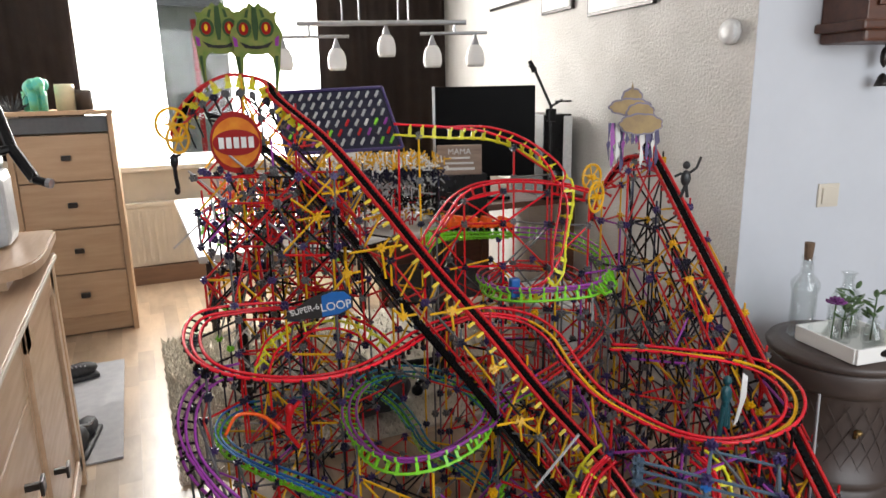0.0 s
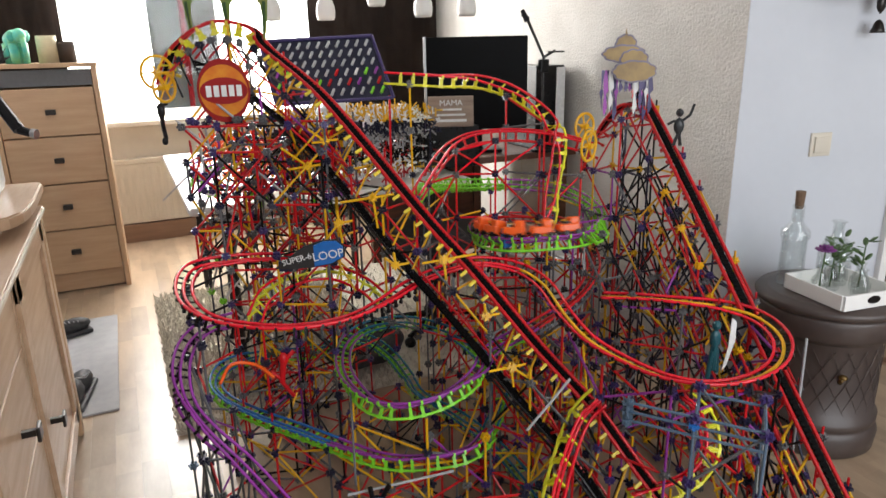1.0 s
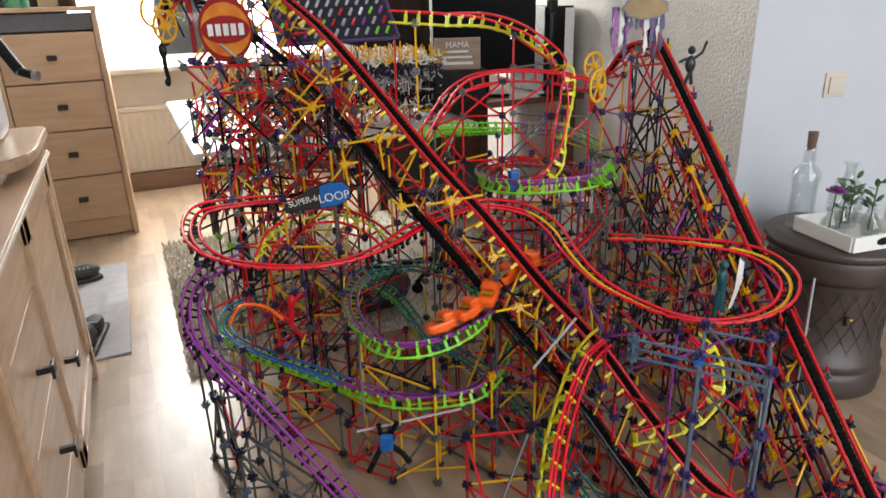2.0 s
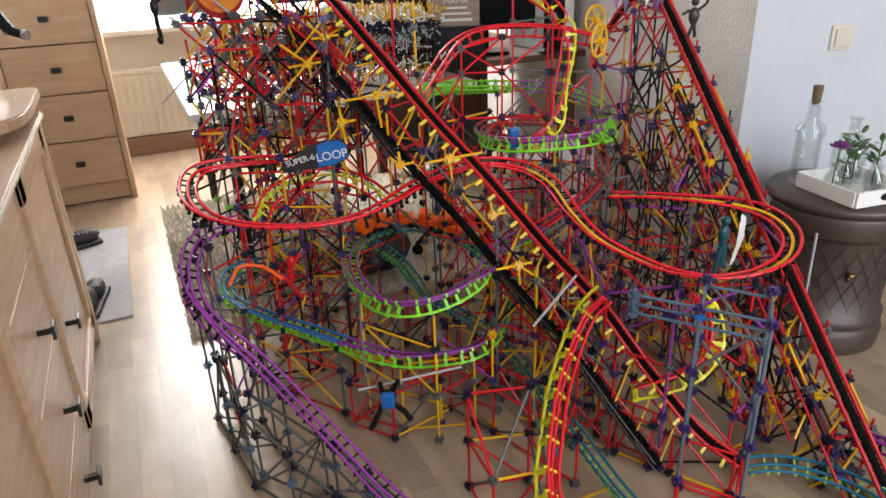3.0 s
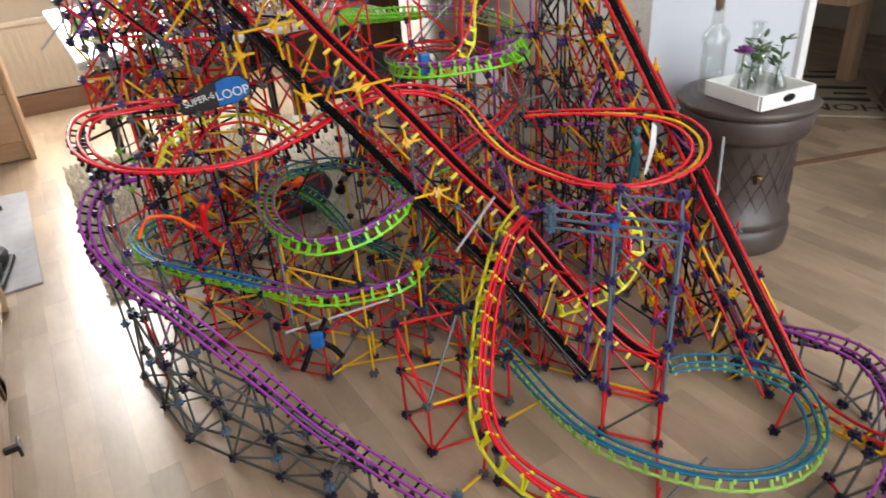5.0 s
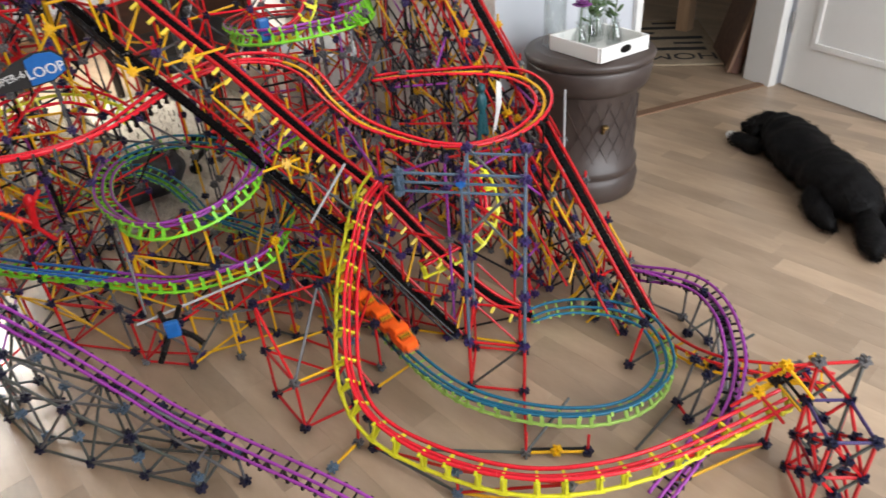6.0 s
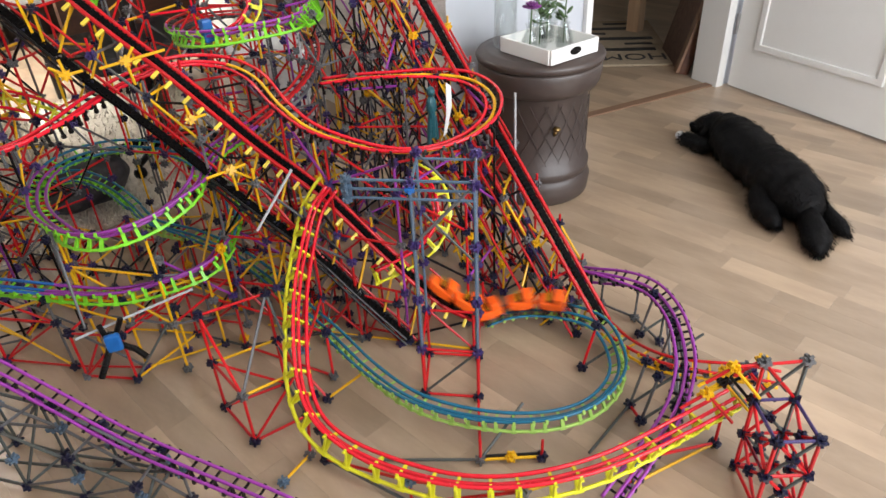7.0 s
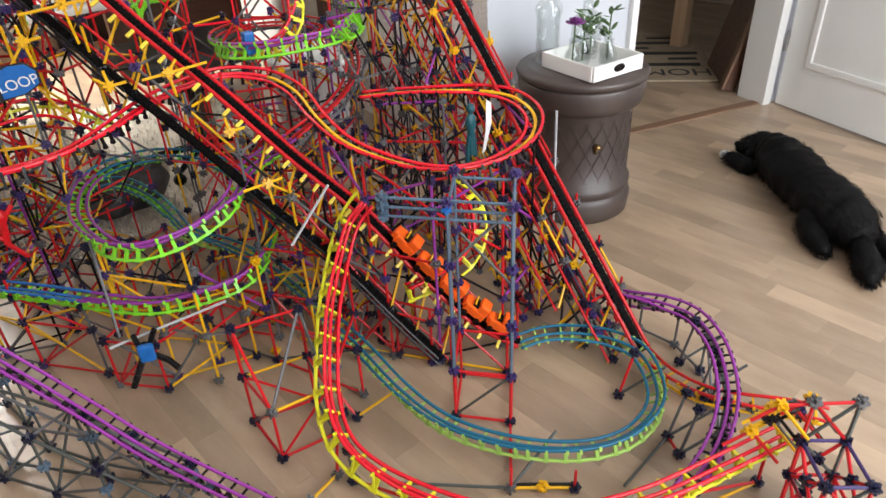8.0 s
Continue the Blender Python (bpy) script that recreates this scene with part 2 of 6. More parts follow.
def sweep(rows, side, up, r, n=6):
    bm = bmesh.new()
    rings = []
    for p, f, s, u in rows:
        c = p + s * side + u * up
        rings.append([bm.verts.new(c + (s * math.cos(2 * math.pi * k / n) + u * math.sin(2 * math.pi * k / n)) * r) for k in range(n)])
    for a, b in zip(rings, rings[1:]):
        for k in range(n):
            bm.faces.new((a[k], a[(k + 1) % n], b[(k + 1) % n], b[k]))
    bm.faces.new(rings[0])
    bm.faces.new(list(reversed(rings[-1])))
    bmesh.ops.recalc_face_normals(bm, faces=bm.faces)
    return bm


GAUGE = 0.040
MESHES = {}


def shared(key, build, mat):
    if key not in MESHES:
        bm = build()
        me = bpy.data.meshes.new(key)
        bm.normal_update()
        bm.to_mesh(me)
        bm.free()
        me.materials.append(mat)
        MESHES[key] = me
    return MESHES[key]


def piece(name, me, parent, m):
    ob = new(name, me)
    ob.parent = parent
    ob.matrix_basis = m
    return ob


def tie_mesh(width, deep=0.031):
    def build():
        bm = bmesh.new()
        box(bm, 0, 0, -0.002 if deep > 0.035 else -0.006, 0.0055 if deep > 0.035 else 0.0042, GAUGE + (0.022 if deep > 0.035 else 0.004), 0.0036)
        for s in (-1, 1):
            box(bm, 0, s * (GAUGE / 2 + 0.003), -0.001, 0.006, 0.005, 0.009)
        box(bm, 0, 0, -0.006 - (deep - 0.005) / 2, width, 0.0055, deep - 0.005)
        box(bm, 0, 0, -deep, width * 1.5, 0.008, 0.008)
        if deep > 0.035:
            for s in (-1, 1):
                tube(bm, (0, s * GAUGE / 2, -0.004), (0, 0, -deep), 0.0028, n=6)
        return bm
    return build


def star_mesh(big=1.0):
    bm = bmesh.new()
    n = 16
    lo, hi = [], []
    for k in range(n):
        r = 0.0138 if k % 2 == 0 else 0.0075
        a = 2 * math.pi * k / n
        lo.append(bm.verts.new((r * math.cos(a), r * math.sin(a), -0.0032)))
        hi.append(bm.verts.new((r * math.cos(a), r * math.sin(a), 0.0032)))
    bm.faces.new(hi)
    bm.faces.new(list(reversed(lo)))
    for k in range(n):
        bm.faces.new((lo[k], lo[(k + 1) % n], hi[(k + 1) % n], hi[k]))
    box(bm, 0, 0, 0, 0.021, 0.0052, 0.019)
    box(bm, 0, 0, 0, 0.0052, 0.021, 0.019)
    bmesh.ops.scale(bm, vec=(big, big, big), verts=bm.verts)
    return bm


def rod_mesh():
    bm = bmesh.new()
    bmesh.ops.create_cone(bm, cap_ends=True, segments=6, radius1=0.0034, radius2=0.0034, depth=1)
    return bm


class Frame:
    """The rods and connectors that hold a track up. The first 300 of each are single parts, what is left becomes one mesh."""

    def __init__(self, owner, seed):
        self.owner, self.rods, self.nodes, self.rand = owner, [], {}, random.Random(seed)

    @staticmethod
    def clear(p):
        """The open well inside the helix, through which the train runs."""
        if not 0.16 < p.z < 0.70:
            return False
        lean = (p.z - 0.38) * 0.9
        return ((p.x - 0.62 + lean * 0.35) / 0.165) ** 2 + ((p.y - 1.60 + lean) / 0.235) ** 2 < 1

    def rod(self, p, q, colour):
        p, q = Vector(p), Vector(q)
        if (q - p).length > 0.02 and not any(self.clear(p.lerp(q, k / 4)) for k in range(5)):
            self.rods.append((p, q, colour))

    def node(self, p, colour):
        key = tuple(round(c, 2) for c in p)
        if key not in self.nodes and not self.clear(Vector(p)):
            self.nodes[key] = (Vector(p), colour)

    def build(self, near):
        near = Vector(near)
        rods = sorted(self.rods, key=lambda r: ((r[0] + r[1]) / 2 - near).length)
        for i, (p, q, c) in enumerate(rods[:300]):
            d = q - p
            m = Matrix.Translation((p + q) / 2) @ d.to_track_quat("Z", "Y").to_matrix().to_4x4() @ Matrix.Diagonal((1, 1, d.length, 1))
            piece("rod", shared("rod_" + c, rod_mesh, COLOURS[c]), self.owner, m)
        rest = {}
        for p, q, c in rods[300:]:
            bm = rest.setdefault(c, bmesh.new())
            tube(bm, p, q, 0.0033, n=5)
        for c, bm in rest.items():
            tagged(part("rod_rest", bm, COLOURS[c], self.owner), kind="stuff")
        nodes = sorted(self.nodes.values(), key=lambda k: (k[0] - near).length)
        turns = [Euler((self.rand.choice((0, 90)) * math.pi / 180, self.rand.choice((0, 90)) * math.pi / 180, self.rand.uniform(0, 3.1))).to_matrix().to_4x4() for _ in range(40)]
        for i, (p, c) in enumerate(nodes[:300]):
            piece("connector", shared("connector_" + c, star_mesh, COLOURS[c]), self.owner, Matrix.Translation(p) @ turns[i % 40])
        rest = {}
        for i, (p, c) in enumerate(nodes[300:]):
            bm = rest.setdefault(c, bmesh.new())
            k = star_mesh()
            bmesh.ops.transform(k, matrix=Matrix.Translation(p) @ turns[i % 40], verts=k.verts)
            me = bpy.data.meshes.new("joined")
            k.to_mesh(me)
            k.free()
            bm.from_mesh(me)
            bpy.data.meshes.remove(me)
        for c, bm in rest.items():
            tagged(part("connector_rest", bm, COLOURS[c], self.owner), kind="stuff")


STEP = 0.142


def stilts(fr, line, every, colours, joints, top=0.03, brace=0.45, twin=0.0, rise=STEP, floor=0.012, skip=0.0, clear=None):
    """Posts from a track to the floor with joints at even heights and rods between neighbours."""
    run, last, posts = every / 2, line[0], []
    rows = frames(line, 0)
    for p, f, s, u in rows:
        run += (p - last).length
        last = p
        if run >= every and p.z > 0.05:
            run = 0.0
            for side in ((-twin / 2, twin / 2) if twin else (0,)):
                posts.append((p + s * side, side))
    was = {}
    for p, side in posts:
        if fr.rand.random() < skip or (clear and clear(p)):
            was[side] = None
            continue
        h, levels = p.z - top, []
        k = 0
        while floor + k * rise < h - 0.03:
            levels.append(Vector((p.x, p.y, floor + k * rise)))
            k += 1
        levels.append(Vector((p.x, p.y, h)))
        c = fr.rand.choice(colours)
        for a, b in zip(levels, levels[1:]):
            fr.rod(a, b, c)
        for a in levels:
            fr.node(a, fr.rand.choice(joints))
        fr.rod(levels[-1], p - Vector((0, 0, 0.012)), c)
        for other in (was.get(side), was.get("across")):
            if other:
                for a, b in zip(levels, other):
                    if (a - b).length < 0.26 and fr.rand.random() < 0.72:
                        fr.rod(a, b, fr.rand.choice(colours))
                for a, b in zip(levels, other[1:]):
                    if (a - b).length < 0.32 and fr.rand.random() < brace:
                        fr.rod(a, b, fr.rand.choice(colours))
                for a, b in zip(levels[1:], other):
                    if (a - b).length < 0.32 and fr.rand.random() < brace:
                        fr.rod(a, b, fr.rand.choice(colours))
        was[side] = levels
        if twin:
            was["across"] = levels if side < 0 else None


def lattice(fr, origin, dir_deg, nx, ny, nz, colours, joints, keep=0.6, brace=0.35, unit=STEP, lift=0.012, ceiling=None):
    """A block of cubes of rods, with gaps. ceiling: a height for each place above which nothing stands."""
    a = radians(dir_deg)
    ex, ey, o = Vector((math.cos(a), math.sin(a), 0)) * unit, Vector((-math.sin(a), math.cos(a), 0)) * unit, Vector(origin)
    at = lambda i, j, k: o + ex * i + ey * j + Vector((0, 0, lift + k * unit))
    okay = lambda p: ceiling is None or p.z <= ceiling(p)
    used = set()
    for i in range(nx):
        for j in range(ny):
            for k in range(nz):
                p = at(i, j, k)
                if not okay(p):
                    continue
                for di, dj, dk, odds in ((0, 0, 1, keep + 0.25), (1, 0, 0, keep), (0, 1, 0, keep), (1, 0, 1, brace), (0, 1, 1, brace), (1, 1, 0, brace * 0.7), (-1, 0, 1, brace), (0, -1, 1, brace)):
                    t = (i + di, j + dj, k + dk)
                    if not (0 <= t[0] < nx and 0 <= t[1] < ny and t[2] < nz):
                        continue
                    q = at(*t)
                    if okay(q) and fr.rand.random() < odds:
                        fr.rod(p, q, fr.rand.choice(colours))
                        used.update(((i, j, k), t))
    for t in used:
        fr.node(at(*t), fr.rand.choice(joints))


def lay_track(owner, line, rail, spine, tie, every=0.036, bank=1.0, tie_width=0.007, rails=True, chain=False, thick=0.0040, spine_up=-0.031, centre=None, tip=(0, 0, 0)):
    rows = frames(line, bank, tip)
    for s in (-1, 1):
        part("rail", sweep(rows, s * GAUGE / 2, 0.002, thick), COLOURS[rail], owner, smooth=True)
    if spine:
        part("spine", sweep(rows, 0, spine_up, thick), COLOURS[spine], owner, smooth=True)
    if centre:
        part("centre_rail", sweep(rows, 0, -0.003, thick), COLOURS[centre], owner, smooth=True)
    if chain:
        nub = shared("nub", lambda: box(bmesh.new(), 0, 0.013, 0, 0.0085, 0.026, 0.0070, 0.0015, Matrix.Translation((0, GAUGE / 2, 0.002)) @ Matrix.Rotation(radians(-38), 4, "X")), LEMON_DEEP)
    deep = max(0.031, -spine_up)
    me = shared(f"tie_{tie}_{tie_width}_{deep}", tie_mesh(tie_width, deep), COLOURS[tie])
    run, last = 0.0, rows[0][0]
    for p, f, s, u in rows:
        run += (p - last).length
        last = p
        if run >= every:
            run -= every
            m = Matrix((f, s, u)).transposed().to_4x4()
            m.translation = p
            if chain and tie == "yellow":
                for turn in (0, math.pi):
                    piece("tie_end", nub, owner, m @ Matrix.Rotation(turn, 4, "Z"))
                if p.z > 1.2:
                    piece("tie", shared("hump_tie", tie_mesh(0.018), LEMON), owner, m)
            else:
                piece("tie", me, owner, m)
    if chain:
        bm = bmesh.new()
        run = 0.0
        last = rows[0][0]
        prev = None
        for p, f, s, u in rows:
            ring = [bm.verts.new(p + s * x + u * z) for x, z in ((-0.0095, 0.000), (0.0095, 0.000), (0.0095, 0.004), (-0.0095, 0.004))]
            if prev:
                for k in range(4):
                    bm.faces.new((prev[k], prev[(k + 1) % 4], ring[(k + 1) % 4], ring[k]))
            prev = ring
        bmesh.ops.recalc_face_normals(bm, faces=bm.faces)
        for p, f, s, u in rows:
            c = p + u * 0.0055
            tube(bm, c - s * 0.0085, c + s * 0.0085, 0.0026, n=5)
        part("chain", bm, CHAIN, owner, "black plastic lift chain")

# ---- the lines of the tracks, bottom to top or along the ride, in metres ----
LIFT_A = [
    (1.163, 0.867, 0.05), (1.10, 0.962, 0.108), (1.03, 1.08, 0.238), (0.96, 1.2, 0.387), (0.876, 1.333, 0.52),
    (0.791, 1.48, 0.672), (0.699, 1.629, 0.82), (0.604, 1.793, 0.993), (0.512, 1.945, 1.146),
    (0.407, 2.086, 1.266), (0.384, 2.113, 1.314), (0.333, 2.132, 1.335), (0.271, 2.139, 1.339),
    (0.206, 2.147, 1.309), (0.155, 2.175, 1.253), (0.125, 2.241, 1.167),
]
LIFT_B = [
    (1.355, 0.628, 0.05), (1.476, 1.616, 1.025), (1.443, 1.645, 1.067), (1.424, 1.701, 1.069),
    (1.408, 1.76, 1.016), (1.387, 1.801, 0.94), (1.36, 1.82, 0.856),
]
RING = [
    (0.804, 1.938, 0.8), (0.952, 2.135, 0.79), (1.139, 2.26, 0.752), (1.359, 2.297, 0.722),
    (1.515, 2.209, 0.706), (1.496, 1.979, 0.702), (1.381, 1.753, 0.704), (1.23, 1.605, 0.704),
    (1.097, 1.62, 0.7), (0.988, 1.7, 0.69), (0.986, 1.85, 0.675), (1.073, 2.021, 0.66),
    (1.255, 2.119, 0.64), (1.415, 2.038, 0.62), (1.385, 1.822, 0.6), (1.272, 1.623, 0.58),
    (1.126, 1.509, 0.55), (0.936, 1.441, 0.52),
]
HELIX = [
    (0.792, 1.419, 0.49), (0.727, 1.372, 0.465), (0.623, 1.342, 0.445), (0.54, 1.344, 0.435),
    (0.479, 1.379, 0.43), (0.446, 1.473, 0.425), (0.45, 1.639, 0.42), (0.517, 1.819, 0.41),
    (0.629, 1.921, 0.4), (0.766, 1.921, 0.385), (0.874, 1.804, 0.36), (0.896, 1.62, 0.33),
    (0.854, 1.479, 0.3), (0.772, 1.392, 0.275),
]
FRONT = [
    (0.693, 1.354, 0.262), (0.604, 1.369, 0.255), (0.497, 1.421, 0.252), (0.407, 1.522, 0.255),
    (0.317, 1.65, 0.26), (0.221, 1.794, 0.262), (0.155, 1.929, 0.265), (0.146, 2.035, 0.268),
    (0.197, 2.133, 0.268), (0.316, 2.171, 0.26), (0.472, 2.164, 0.25), (0.593, 2.188, 0.24),
    (0.691, 2.192, 0.23), (0.736, 2.055, 0.215), (0.74, 1.897, 0.2),
]
LOW = [
    (0.742, 1.797, 0.185), (0.797, 1.662, 0.17), (0.837, 1.515, 0.15), (0.853, 1.363, 0.125),
    (0.846, 1.231, 0.105), (0.843, 1.103, 0.09), (0.827, 0.939, 0.08), (0.831, 0.805, 0.075),
    (0.865, 0.699, 0.072), (0.927, 0.596, 0.072), (1.013, 0.518, 0.072), (1.112, 0.485, 0.072),
    (1.224, 0.508, 0.072), (1.318, 0.610, 0.07), (1.318, 0.700, 0.068), (1.272, 0.782, 0.066),
    (1.215, 0.835, 0.062), (1.163, 0.867, 0.05),
]
YELLOW_FRONT = [
    (0.949, 1.156, 0.43), (0.908, 1.169, 0.385), (0.849, 1.138, 0.33), (0.768, 1.07, 0.275),
    (0.701, 0.995, 0.225), (0.65, 0.926, 0.17), (0.623, 0.847, 0.135), (0.632, 0.752, 0.115),
    (0.671, 0.63, 0.11), (0.738, 0.515, 0.11), (0.831, 0.426, 0.112), (0.949, 0.354, 0.118),
    (1.102, 0.295, 0.125), (1.246, 0.246, 0.135),
]
YELLOW_ARC = [
    (1.180, 1.126, 0.390), (1.194, 1.098, 0.373), (1.197, 1.073, 0.352), (1.186, 1.047, 0.316),
    (1.172, 1.037, 0.285), (1.141, 1.034, 0.254), (1.096, 1.042, 0.231), (1.041, 1.060, 0.217),
    (0.987, 1.080, 0.206),
]
RED_S = [
    (0.448, 1.777, 0.69), (0.321, 1.848, 0.7), (0.2, 1.862, 0.705), (0.117, 1.841, 0.705),
    (0.079, 1.746, 0.695), (0.08, 1.634, 0.68), (0.121, 1.563, 0.66), (0.205, 1.491, 0.65),
    (0.315, 1.459, 0.64), (0.426, 1.461, 0.64), (0.531, 1.508, 0.645), (0.639, 1.582, 0.65),
    (0.76, 1.622, 0.66), (0.867, 1.621, 0.665), (0.956, 1.565, 0.65), (0.978, 1.46, 0.63),
    (0.95, 1.319, 0.6), (0.943, 1.202, 0.575), (0.973, 1.102, 0.555), (1.012, 1.016, 0.545),
    (1.084, 0.954, 0.54), (1.182, 0.927, 0.545), (1.283, 0.946, 0.555), (1.371, 1.015, 0.565),
    (1.406, 1.109, 0.575), (1.381, 1.196, 0.58), (1.304, 1.27, 0.585), (1.227, 1.361, 0.58),
    (1.16, 1.437, 0.57),
]
RED_INNER = [
    (0.231, 1.661, 0.6), (0.283, 1.772, 0.62), (0.379, 1.846, 0.63), (0.487, 1.844, 0.63),
    (0.554, 1.759, 0.61), (0.581, 1.685, 0.585),
]
YELLOW_TOP = [
    (0.745, 2.012, 1.184), (0.9, 1.96, 1.17), (1.038, 1.932, 1.157),
    (1.135, 1.836, 1.109), (1.182, 1.756, 1.037), (1.195, 1.731, 0.947), (1.173, 1.716, 0.836),
    (1.128, 1.69, 0.731), (1.064, 1.711, 0.68), (1.047, 1.877, 0.66),
]
RED_HIGH = [
    (0.789, 1.899, 0.818), (0.856, 1.916, 0.893), (0.918, 1.92, 0.955), (0.988, 1.899, 0.989),
    (1.09, 1.844, 1.0), (1.198, 1.768, 0.991), (1.27, 1.704, 0.97),
]
PURPLE_LEFT = [
    (0.179, 1.682, 0.6), (0.116, 1.704, 0.585), (0.064, 1.651, 0.57), (0.037, 1.561, 0.545),
    (0.04, 1.501, 0.5), (0.075, 1.451, 0.44), (0.137, 1.395, 0.365), (0.203, 1.304, 0.285),
    (0.268, 1.194, 0.21), (0.335, 1.066, 0.14), (0.456, 0.778, 0.1), (0.503, 0.672, 0.07),
]
PURPLE_RIGHT = [
    (1.486, 0.858, 0.07), (1.46, 0.766, 0.1), (1.469, 0.668, 0.12), (1.465, 0.568, 0.13),
    (1.394, 0.47, 0.14), (1.29, 0.388, 0.14), (1.213, 0.35, 0.125), (1.132, 0.331, 0.1),
    (1.029, 0.332, 0.06), (0.919, 0.332, 0.035),
]
LIFT_B_OUT = [
    (1.355, 0.628, 0.05), (1.334, 0.553, 0.045), (1.33, 0.459, 0.05), (1.359, 0.375, 0.055),
    (1.406, 0.289, 0.06), (1.437, 0.219, 0.06),
]
BACK_OVAL = [
    (0.646, 2.183, 0.781), (0.464, 2.22, 0.81), (0.304, 2.243, 0.83), (0.214, 2.29, 0.845),
    (0.19, 2.366, 0.868), (0.239, 2.464, 0.884), (0.365, 2.465, 0.888), (0.532, 2.406, 0.876),
]

# ---- the room ----
def structure(name, label, category):
    return thing(name, label, category, kind="structure")


def wall(name, label, p, q, z0, z1, mat, thick=0.12, side=1):
    """A wall whose face runs from p to q; its thickness lies to the left of that way (side 1) or to the right."""
    p, q = Vector((*p, 0)), Vector((*q, 0))
    d = q - p
    a = math.degrees(math.atan2(d.y, d.x))
    bm = bmesh.new()
    box(bm, d.length / 2, side * thick / 2, (z0 + z1) / 2, d.length, thick, z1 - z0)
    ob = part(name, bm, mat)
    ob.matrix_world = pose(p.x, p.y, 0, 0, 0, a)
    return tagged(ob, label, "wall", kind="structure")


floor = structure("floor", "pale oak laminate floor in narrow staves", "floor")
part("subfloor", block(1.9, 1.9, -0.05, 6.4, 7.6, 0.07, 0), LAMINATE, floor)

wall("wall_window_left", "cream wall beside the window", (-0.8, 5.05), (-0.62, 5.05), 0, 2.55, CREAM)
wall("wall_window_low", "cream wall under the window", (-0.62, 5.05), (1.5, 5.05), 0, 0.82, CREAM)
wall("wall_window_top", "cream wall over the window", (-0.62, 5.05), (1.5, 5.05), 2.48, 2.55, CREAM)
wall("wall_window_right", "cream wall behind the dark curtain", (1.5, 5.05), (2.45, 5.05), 0, 2.55, CREAM)
wall("wall_stucco", "white wall with coarse stucco", (2.3218, 5.05), (1.867, 1.652), 0, 2.55, STUCCO, 0.14, 1)
wall("wall_grey", "smooth pale blue-grey wall beside the doorway", (1.868, 1.650), (2.505, 1.503), 0, 2.55, PAINT, 0.14, 1)
wall("wall_over_door", "pale wall over the doorway", (2.505, 1.503), (3.285, 1.235), 2.08, 2.55, PAINT, 0.14, 1)
wall("wall_door_right", "pale wall beyond the doorway", (3.309, 1.227), (4.4, 0.852), 0, 2.55, PAINT, 0.14, 1)
wall("wall_east", "pale wall behind the open door", (4.3, 0.95), (4.3, -1.65), 0, 2.55, PAINT, 0.12, 1)
wall("wall_garden_left", "pale wall beside the garden window", (-0.6, -1.65), (-0.8, -1.65), 0, 2.55, PAINT)
wall("wall_garden_right", "pale wall beside the garden window", (4.3, -1.65), (3.3, -1.65), 0, 2.55, PAINT)
wall("wall_garden_low", "pale wall under the garden window", (3.3, -1.65), (-0.6, -1.65), 0, 0.75, PAINT)
wall("wall_garden_top", "pale wall over the garden window", (3.3, -1.65), (-0.6, -1.65), 2.3, 2.55, PAINT)
wall("wall_west", "pale wall behind the sideboard", (-0.8, -1.65), (-0.8, 5.05), 0, 2.55, PAINT)
wall("wall_hall_far", "shaded hall wall", (5.2, 3.3), (2.1, 3.3), 0, 2.55, CREAM, 0.1, -1)
wall("wall_hall_right", "shaded hall wall", (5.0, 3.3), (5.0, 0.9), 0, 2.55, CREAM, 0.1, 1)
tagged(part("ceiling", block(1.9, 1.9, 2.6, 6.6, 7.6, 0.1, 0), CEILING_PAINT), "white plastered ceiling", "ceiling", kind="structure")

# window with self-lit net curtain, a gap that shows the garden, dark curtains at both sides
win = structure("window_1", "tall window with self-lit white net curtain", "window")
part("window_frame", box(box(box(box(bmesh.new(), -0.58, 5.09, 1.65, 0.07, 0.07, 1.66), 1.46, 5.09, 1.65, 0.07, 0.07, 1.66), 0.44, 5.09, 0.85, 2.0, 0.07, 0.06), 0.44, 5.09, 2.45, 2.0, 0.07, 0.06), WHITE_PAINT, win)
pane = part("pane", block(0.44, 5.10, 1.65, 1.98, 0.006, 1.56, 0), CLEAR, win)
pane.visible_shadow = False
part("window_sill", block(0.44, 5.0, 0.80, 2.1, 0.12, 0.035, 0.006), CREAM, win)


def folds(x0, x1, y, z0, z1, depth, waves, name, mat, owner):
    bm = bmesh.new()
    n = int(waves * 8)
    cols = []
    for i in range(n + 1):
        x = x0 + (x1 - x0) * i / n
        off = depth * (0.6 * math.sin(i / 8 * 2 * math.pi) + 0.4 * noise.noise(Vector((x * 9, 0, 3))))
        cols.append((bm.verts.new((x, y + off, z0)), bm.verts.new((x, y + off * 0.7, z1))))
    for a, b in zip(cols, cols[1:]):
        bm.faces.new((a[0], b[0], b[1], a[1]))
    g = bmesh.ops.solidify(bm, geom=bm.faces[:], thickness=0.004)
    return part(name, bm, mat, owner, smooth=True)


